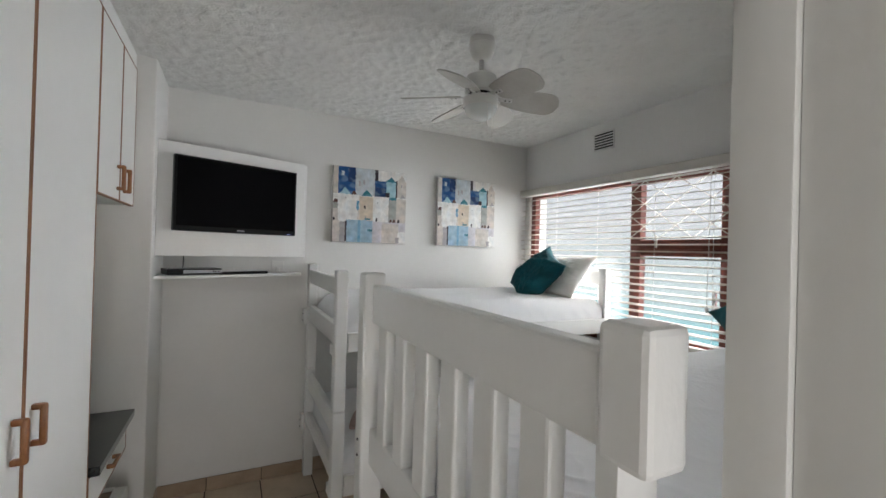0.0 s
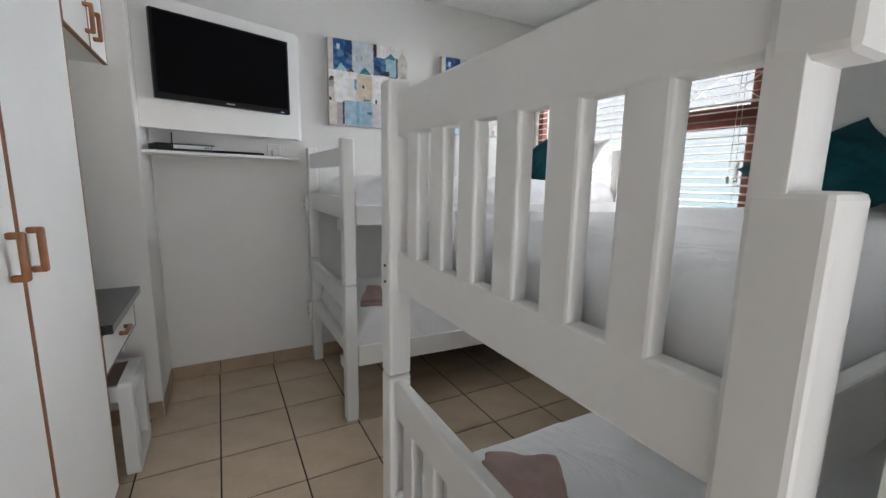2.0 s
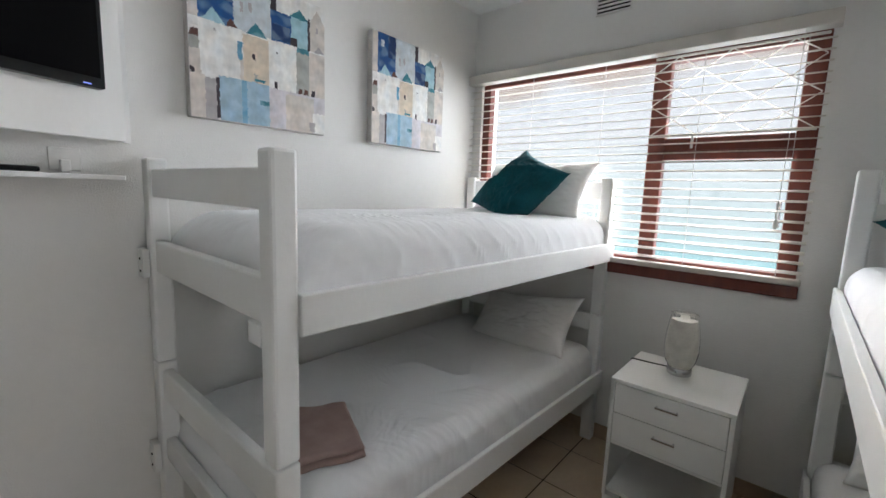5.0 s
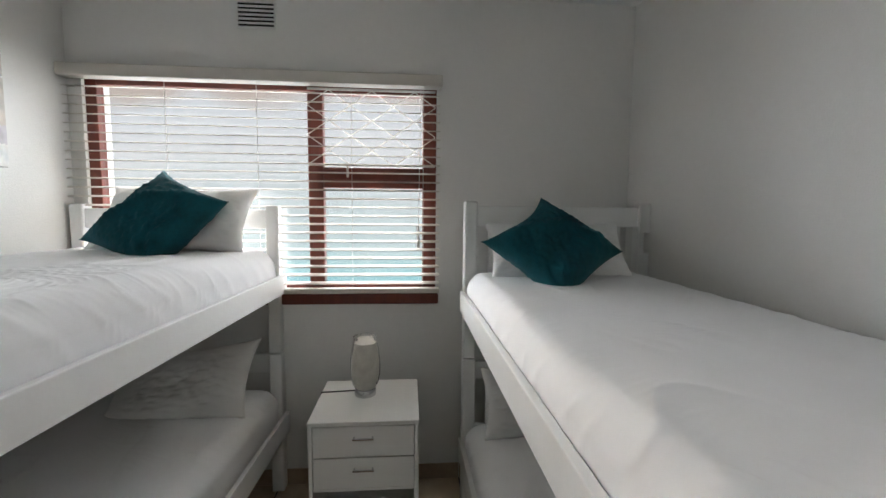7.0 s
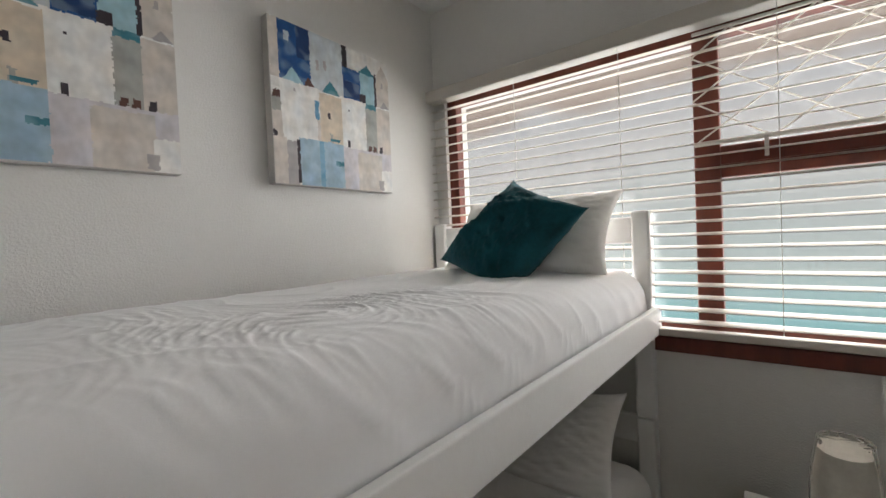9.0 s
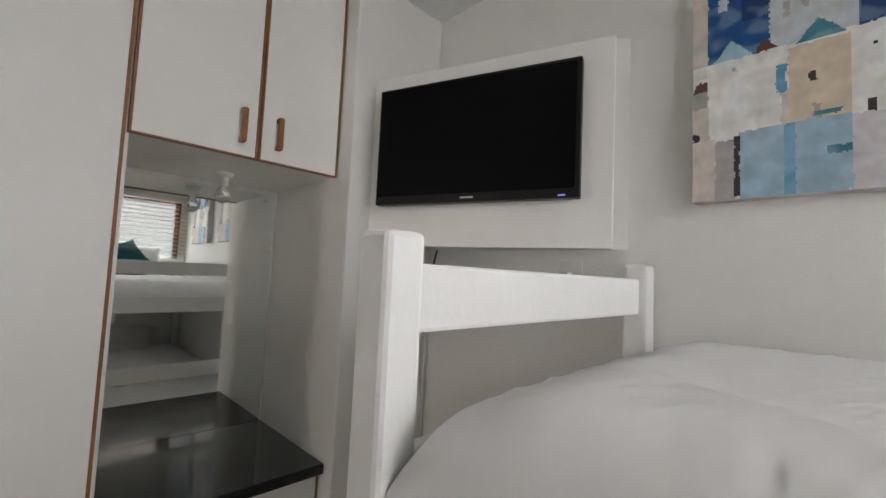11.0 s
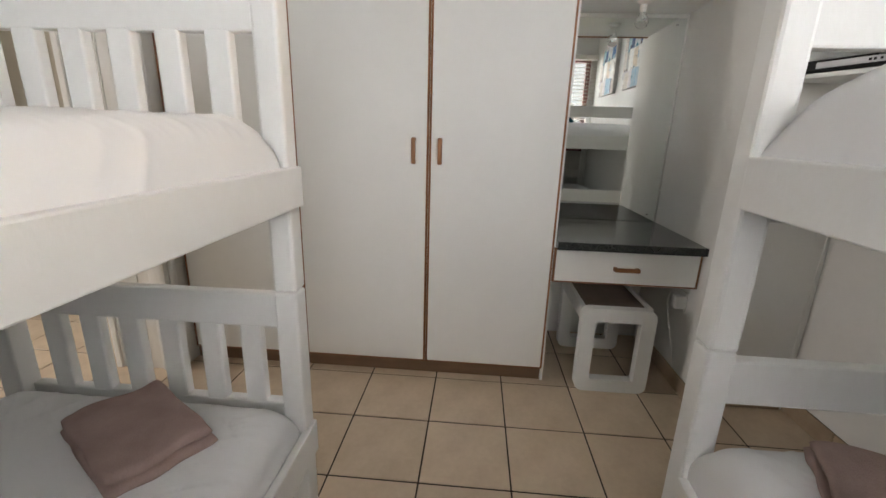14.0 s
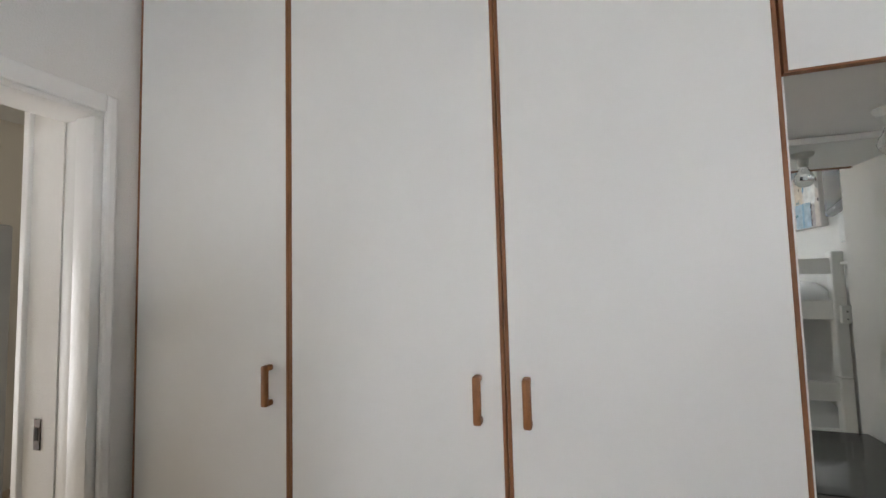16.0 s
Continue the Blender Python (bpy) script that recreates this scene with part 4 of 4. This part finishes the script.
tagged(cable, "thin white aerial cable running down the corner", "cable")

# ---- pictures ----
INK = {"w": (0.80, 0.79, 0.765), "b": (0.004, 0.075, 0.25), "n": (0.003, 0.035, 0.14), "g": (0.55, 0.60, 0.63), "a": (0.33, 0.53, 0.60), "t": (0.04, 0.20, 0.26),
       "c": (0.66, 0.56, 0.44), "e": (0.62, 0.565, 0.515), "s": (0.33, 0.47, 0.58), "l": (0.62, 0.585, 0.61), "k": (0.04, 0.03, 0.04), "r": (0.11, 0.045, 0.035), "o": (0.38, 0.38, 0.35), "u": (0.12, 0.32, 0.50), "m": (0.42, 0.39, 0.39)}
ROW_TOP = (("e", 0, 12, 0, 36), ("b", 12, 57, 0, 36), ("n", 38, 57, 0, 20), ("g", 57, 110, 0, 36), ("k", 110, 119, 0, 15), ("w", 119, 200, 0, 30), ("b", 110, 142, 15, 36), ("n", 112, 140, 24, 35),
           ("a", 142, 170, 14, 36), ("k", 170, 174, 12, 36), ("e", 174, 200, 14, 36), ("k", 140, 152, 30, 36))
ROW_MID = (("w", 0, 12, 36, 42), ("o", 0, 12, 48, 56), ("e", 0, 13, 56, 72), ("w", 13, 66, 36, 70), ("u", 61, 68, 44, 56), ("e", 64, 70, 56, 70), ("c", 69, 106, 38, 70), ("w", 106, 150, 36, 71),
           ("o", 150, 172, 39, 71), ("e", 172, 200, 37, 71), ("t", 151, 172, 36, 40))
ROW_LOW = (("e", 0, 18, 72, 100), ("m", 18, 34, 73, 100), ("k", 32, 36, 72, 99), ("s", 36, 67, 70, 100), ("u", 66, 73, 70, 100), ("s", 73, 106, 70, 100), ("t", 92, 106, 82, 85), ("l", 106, 200, 71, 100), ("e", 132, 180, 73, 100), ("w", 178, 200, 84, 100))
SPOTS = (("g", 20, 27, 6, 12), ("k", 29, 30, 8, 9), ("m", 66, 70, 17, 24), ("m", 78, 83, 16, 22), ("k", 82, 86, 50, 54), ("o", 84, 89, 64, 70), ("k", 114, 119, 66, 71), ("r", 154, 160, 67, 71), ("r", 163, 169, 67, 71),
         ("k", 176, 182, 66, 71), ("k", 118, 121, 44, 45), ("m", 30, 34, 40, 42), ("t", 85, 100, 67, 69), ("m", 184, 188, 17, 21), ("k", 0, 5, 68, 72), ("m", 172, 182, 92, 99), ("r", 2, 12, 44, 48))
ROOFS = (("a", 16, 30, 46, 27, 36), ("r", 46, 54, 62, 30, 36), ("t", 74, 88, 104, 28, 37), ("t", 138, 156, 172, 8, 15), ("e", 172, 187, 200, 4, 14), ("m", 180, 190, 199, 31, 36), ("r", 0, 6, 13, 43, 48))


def painted(u, v):
    """Colour of the painting at u (0 to 200 across) and v (0 to 100 down), with brushed, wavering edges."""
    n1, n2 = noise.noise(Vector((u * 0.16, v * 0.32, 1.0))), noise.noise(Vector((u * 0.16, v * 0.32, 9.0)))
    n3, n4 = noise.noise(Vector((u * 0.5, v * 1.0, 4.0))), noise.noise(Vector((u * 0.5, v * 1.0, 14.0)))
    pu, pv = u + 1.2 * n1 + 0.5 * n3, v + 0.6 * n2 + 0.25 * n4
    ink, which = "w", 0
    for i, (c, a, b, t0, t1) in enumerate(ROW_TOP + ROW_MID + ROW_LOW + SPOTS):
        if a <= pu < b and t0 <= pv < t1:
            ink, which = c, i + 1
    for i, (c, a, m, b, t0, t1) in enumerate(ROOFS):
        if t0 <= pv < t1:
            h = (pv - t0) / (t1 - t0)
            if m + (a - m) * h <= pu < m + (b - m) * h:
                ink, which = c, 100 + i
    wash = noise.noise(Vector((u * 0.05, v * 0.13, 3.0 * which)))
    dab = noise.noise(Vector((u * 0.21, v * 0.25, 5.0 + which)))
    tone = 1 + 0.16 * wash + 0.10 * dab
    warm = 0.05 * noise.noise(Vector((u * 0.07, v * 0.1, 40.0)))
    r, g, b = INK[ink]
    pale = max(0.0, min(0.22, 0.9 * wash)) if ink in "bnatsu" else 0.0
    r, g, b = (k * (1 - pale) + w * pale for k, w in zip((r, g, b), (0.45, 0.58, 0.64)))
    return (r * (tone + warm), g * tone, b * (tone - warm), 1)


SIDE, CELLS = 0.572, 170
bm = bmesh.new()
lay = bm.loops.layers.float_color.new("paint")
knots = [[bm.verts.new((SIDE * i / CELLS, 0, SIDE * j / CELLS)) for j in range(CELLS + 1)] for i in range(CELLS + 1)]
for i in range(CELLS):
    for j in range(CELLS):
        f = bm.faces.new((knots[i][j], knots[i + 1][j], knots[i + 1][j + 1], knots[i][j + 1]))
        ink = painted(200 * (i + 0.5) / CELLS, 100 - 100 * (j + 0.5) / CELLS)
        for lp in f.loops:
            lp[lay] = ink
painting_mesh = bpy.data.meshes.new("painting")
bm.to_mesh(painting_mesh)
bm.free()
painting_mesh.materials.append(ART)


def picture(x0, x1, z0, z1):
    pic = thing("canvas_picture", ((x0 + x1) / 2, N, z0), "square canvas painting of stacked blue and cream houses", "picture", "pair of canvas pictures")
    part("canvas", box((x0, N - 0.043, z0), (x1, N - 0.004, z1), 0.003), CANVAS_EDGE, pic)
    face = tagged(new("painting", painting_mesh), "painted houses in blue, white and cream")
    face.parent = pic
    face.matrix_world = pose(x0 + 0.002, N - 0.0445, z0 + 0.002) @ Matrix.Diagonal(((x1 - x0 - 0.004) / SIDE, 1, (z1 - z0 - 0.004) / SIDE, 1))
    return pic


picture(1.135, 1.718, 1.687, 2.258)
picture(2.004, 2.572, 1.687, 2.260)

# ---- bedside ----
stand = thing("nightstand", (2.52, 1.44, 0), "white laminate nightstand with two drawers and an open shelf", "nightstand")
Y0, Y1, X0, X1 = 1.222, 1.664, 2.308, 2.728
part("top", box((X0 - 0.004, Y0 - 0.002, 0.662), (X1, Y1 + 0.002, 0.680), 0.003), LAMINATE, stand)
for y in (Y0, Y1 - 0.016):
    part("side_panel", box((X0, y, 0.135), (X1, y + 0.016, 0.6615), 0.002), LAMINATE, stand)
part("back_panel", box((X1 - 0.012, Y0 + 0.0165, 0.15), (X1 - 0.002, Y1 - 0.0165, 0.661)), LAMINATE, stand)
part("shelf_board", box((X0 + 0.006, Y0 + 0.0165, 0.155), (X1 - 0.0125, Y1 - 0.0165, 0.171), 0.002), LAMINATE, stand)
part("partition", box((X0 + 0.006, Y0 + 0.0165, 0.382), (X1 - 0.0125, Y1 - 0.0165, 0.395), 0.002), LAMINATE, stand)
for z0, z1 in ((0.398, 0.526), (0.530, 0.658)):
    dr = part("drawer", box((X0 + 0.001, Y0 + 0.0185, z0), (X0 + 0.30, Y1 - 0.0185, z1), 0.002), LAMINATE, stand)
    zc = z1 - 0.045
    hb = box((X0 - 0.020, 1.402, zc - 0.004), (X0 - 0.014, 1.487, zc + 0.004), 0.002)
    for y in (1.405, 1.478):
        box((X0 - 0.016, y, zc - 0.003), (X0 + 0.002, y + 0.006, zc + 0.003), 0.001, hb)
    part("handle", hb, CHROME, dr, "slim chrome bar handle")
for x, y in ((X0 + 0.004, Y0 + 0.002), (X0 + 0.004, Y1 - 0.062), (X1 - 0.07, Y0 + 0.002), (X1 - 0.07, Y1 - 0.062)):
    part("foot", box((x, y, 0.0), (x + 0.06, y + 0.06, 0.1345), 0.004), LAMINATE, stand)

lamp = thing("table_lamp", (2.56, 1.462, 0.68), "ribbed glass table lamp on a chrome base", "table lamp")
LX, LY, LZ = 2.56, 1.462, 0.6805
part("base", lathe([(0.045, 0.0), (0.049, 0.004), (0.049, 0.026), (0.044, 0.032)], 36, at=(LX, LY, LZ)), CHROME, lamp, "chrome base ring", 40)
part("glass_shade", lathe([(0.044, 0.033), (0.058, 0.06), (0.066, 0.10), (0.067, 0.14), (0.063, 0.19), (0.056, 0.235), (0.051, 0.264), (0.052, 0.274)], 96, at=(LX, LY, LZ), ribs=16, depth=0.035), LAMP_GLASS, lamp, "clear ribbed glass shade", 180)
part("liner", lathe([(0.038, 0.034), (0.051, 0.07), (0.057, 0.11), (0.057, 0.15), (0.051, 0.20), (0.044, 0.245)], 28, at=(LX, LY, LZ)), LAMP_LINER, lamp, "cream inner shade", 60)
lead = mesh_object("lamp_cable", tube([(2.585, 1.508, 0.690), (2.59, 1.58, 0.6845), (2.585, 1.664, 0.684), (2.585, 1.674, 0.65), (2.62, 1.682, 0.45), (2.72, 1.687, 0.22), (2.84, 1.692, 0.16), (2.90, 1.70, 0.20)], 0.003), BLACK)
tagged(lead, "thin dark lamp cable over the nightstand's edge", "cable")
plug = thing("wall_plug", (W - 0.02, 1.69, 0.2), "black plug in a low white socket", "plug")
part("plate", box((W - 0.010, 1.65, 0.16), (W - 0.001, 1.77, 0.26), 0.003), SMALL_PLASTIC, plug)
part("plug_body", box((W - 0.055, 1.675, 0.175), (W - 0.0105, 1.725, 0.235), 0.008), BLACK, plug)

# ---- ceiling fan ----
FXc, FYc, FZ = 1.505, 1.462, 2.372
fan = thing("ceiling_fan", (FXc, FYc, H), "white six-bladed ceiling fan with an opal light bowl", "ceiling fan")
part("canopy", lathe([(0.022, -0.100), (0.034, -0.097), (0.046, -0.086), (0.056, -0.062), (0.062, -0.040), (0.063, -0.030), (0.060, -0.028)], 36, at=(FXc, FYc, H - 0.0005)), WHITE_METAL, fan, smooth=40)
part("mount_plate", lathe([(0.058, -0.0275), (0.061, -0.024), (0.061, 0.0)], 36, at=(FXc, FYc, H - 0.0005)), WHITE_METAL, fan, "white ceiling mount plate", 40)
part("down_rod", lathe([(0.0125, -0.170), (0.0125, -0.085)], 16, at=(FXc, FYc, H)), WHITE_METAL, fan, smooth=40)
part("motor", lathe([(0.060, 0.012), (0.074, 0.020), (0.078, 0.060), (0.070, 0.092), (0.045, 0.108), (0.016, 0.112)], 40, at=(FXc, FYc, FZ)), WHITE_METAL, fan, smooth=40)
part("collar", lathe([(0.058, -0.006), (0.058, 0.0115)], 36, at=(FXc, FYc, FZ)), BLACK, fan, "dark collar under the motor", 40)
part("light_kit", lathe([(0.078, -0.052), (0.082, -0.046), (0.082, -0.012), (0.074, -0.0065)], 40, at=(FXc, FYc, FZ)), WHITE_METAL, fan, smooth=40)
part("bowl", lathe([(0.004, -0.112), (0.030, -0.109), (0.055, -0.096), (0.072, -0.074), (0.078, -0.0525)], 40, at=(FXc, FYc, FZ)), BOWL, fan, "opal glass bowl", 60)
for k in range(6):
    m = pose(FXc, FYc, FZ + 0.004, 0, 0, 157 - 60 * k) @ pose(0, 0, 0, 0, 4.5, 0) @ pose(0, 0, 0, -21, 0, 0)
    bm = bmesh.new()
    outline = []
    for i in range(25):
        s = i / 24
        r = 0.100 + 0.277 * s
        half = 0.034 + 0.037 * math.sin(math.pi * min(1, s * 0.66 + 0.06))
        if s > 0.8:
            half *= math.sqrt(max(0.0, 1 - ((s - 0.8) / 0.2) ** 2))
        outline.append((r, half))
    top = [bm.verts.new((r, h, 0.0025)) for r, h in outline] + [bm.verts.new((r, -h, 0.0025)) for r, h in outline[:-1][::-1]]
    low = [bm.verts.new((v.co.x, v.co.y, -0.0025)) for v in top]
    bm.faces.new(top)
    bm.faces.new(low[::-1])
    for i in range(len(top)):
        j = (i + 1) % len(top)
        bm.faces.new((low[i], low[j], top[j], top[i]))
    bl = part("blade", placed(bm, m), FAN_BLADE, fan)
    part("blade_iron", placed(box((0.055, -0.012, -0.008), (0.15, 0.012, -0.0028), 0.002), m), WHITE_METAL, bl)
    for sx in (0.118, 0.138):
        part("screw", placed(lathe([(0.004, -0.0105), (0.004, -0.008)], 8, at=(sx, 0, 0)), m), BLACK, bl)
for dx in (-0.012, 0.014):
    part("pull_cord", tube([(FXc + dx, FYc - 0.079, FZ - 0.05), (FXc + dx, FYc - 0.083, FZ - 0.21)], 0.0012), CORD, fan)

# ---- passage ----
fridge = thing("refrigerator", (-0.30, -2.1, 0), "tall grey refrigerator in the passage", "refrigerator")
part("body", box((-0.60, -2.45, 0.02), (0.0, -1.90, 1.82), 0.03), GREY_FRIDGE, fridge, smooth=40)
part("door", box((-0.60, -1.895, 0.05), (0.0, -1.85, 1.81), 0.02), GREY_FRIDGE, fridge, smooth=40)
part("handle", box((-0.06, -1.85, 0.9), (-0.04, -1.815, 1.3), 0.006), CHROME, fridge)

# ---- floor tiles ----
tile_mesh = {}


def floor_tile(x0, y0, x1, y1):
    size = (round(x1 - x0, 3), round(y1 - y0, 3))
    if size not in tile_mesh:
        bm = box((0, 0, -0.005), (size[0], size[1], 0.0), 0.0022, segments=1)
        me = bpy.data.meshes.new("tile")
        bm.to_mesh(me)
        bm.free()
        me.materials.append(TILE)
        tile_mesh[size] = me
    ob = new("tile", tile_mesh[size])
    ob.parent = floor
    ob.location = (x0, y0, 0)


PX, PY, JOINT = 0.3365, 0.333, 0.0065
for i in range(-5, 9):
    for j in range(-13, 4):
        x0, y0 = 0.362 + PX * i, 1.645 + PY * j
        x1, y1 = x0 + PX - JOINT, y0 + PY - JOINT
        if y1 < -0.05:
            lo_x, hi_x = -1.19, 1.74
        else:
            lo_x, hi_x = -0.61, W - 0.003
        x0, x1 = max(x0, lo_x), min(x1, hi_x)
        y0, y1 = max(y0, -2.49), min(y1, N - 0.004)
        if x1 - x0 > 0.01 and y1 - y0 > 0.01:
            floor_tile(x0, y0, x1, y1)
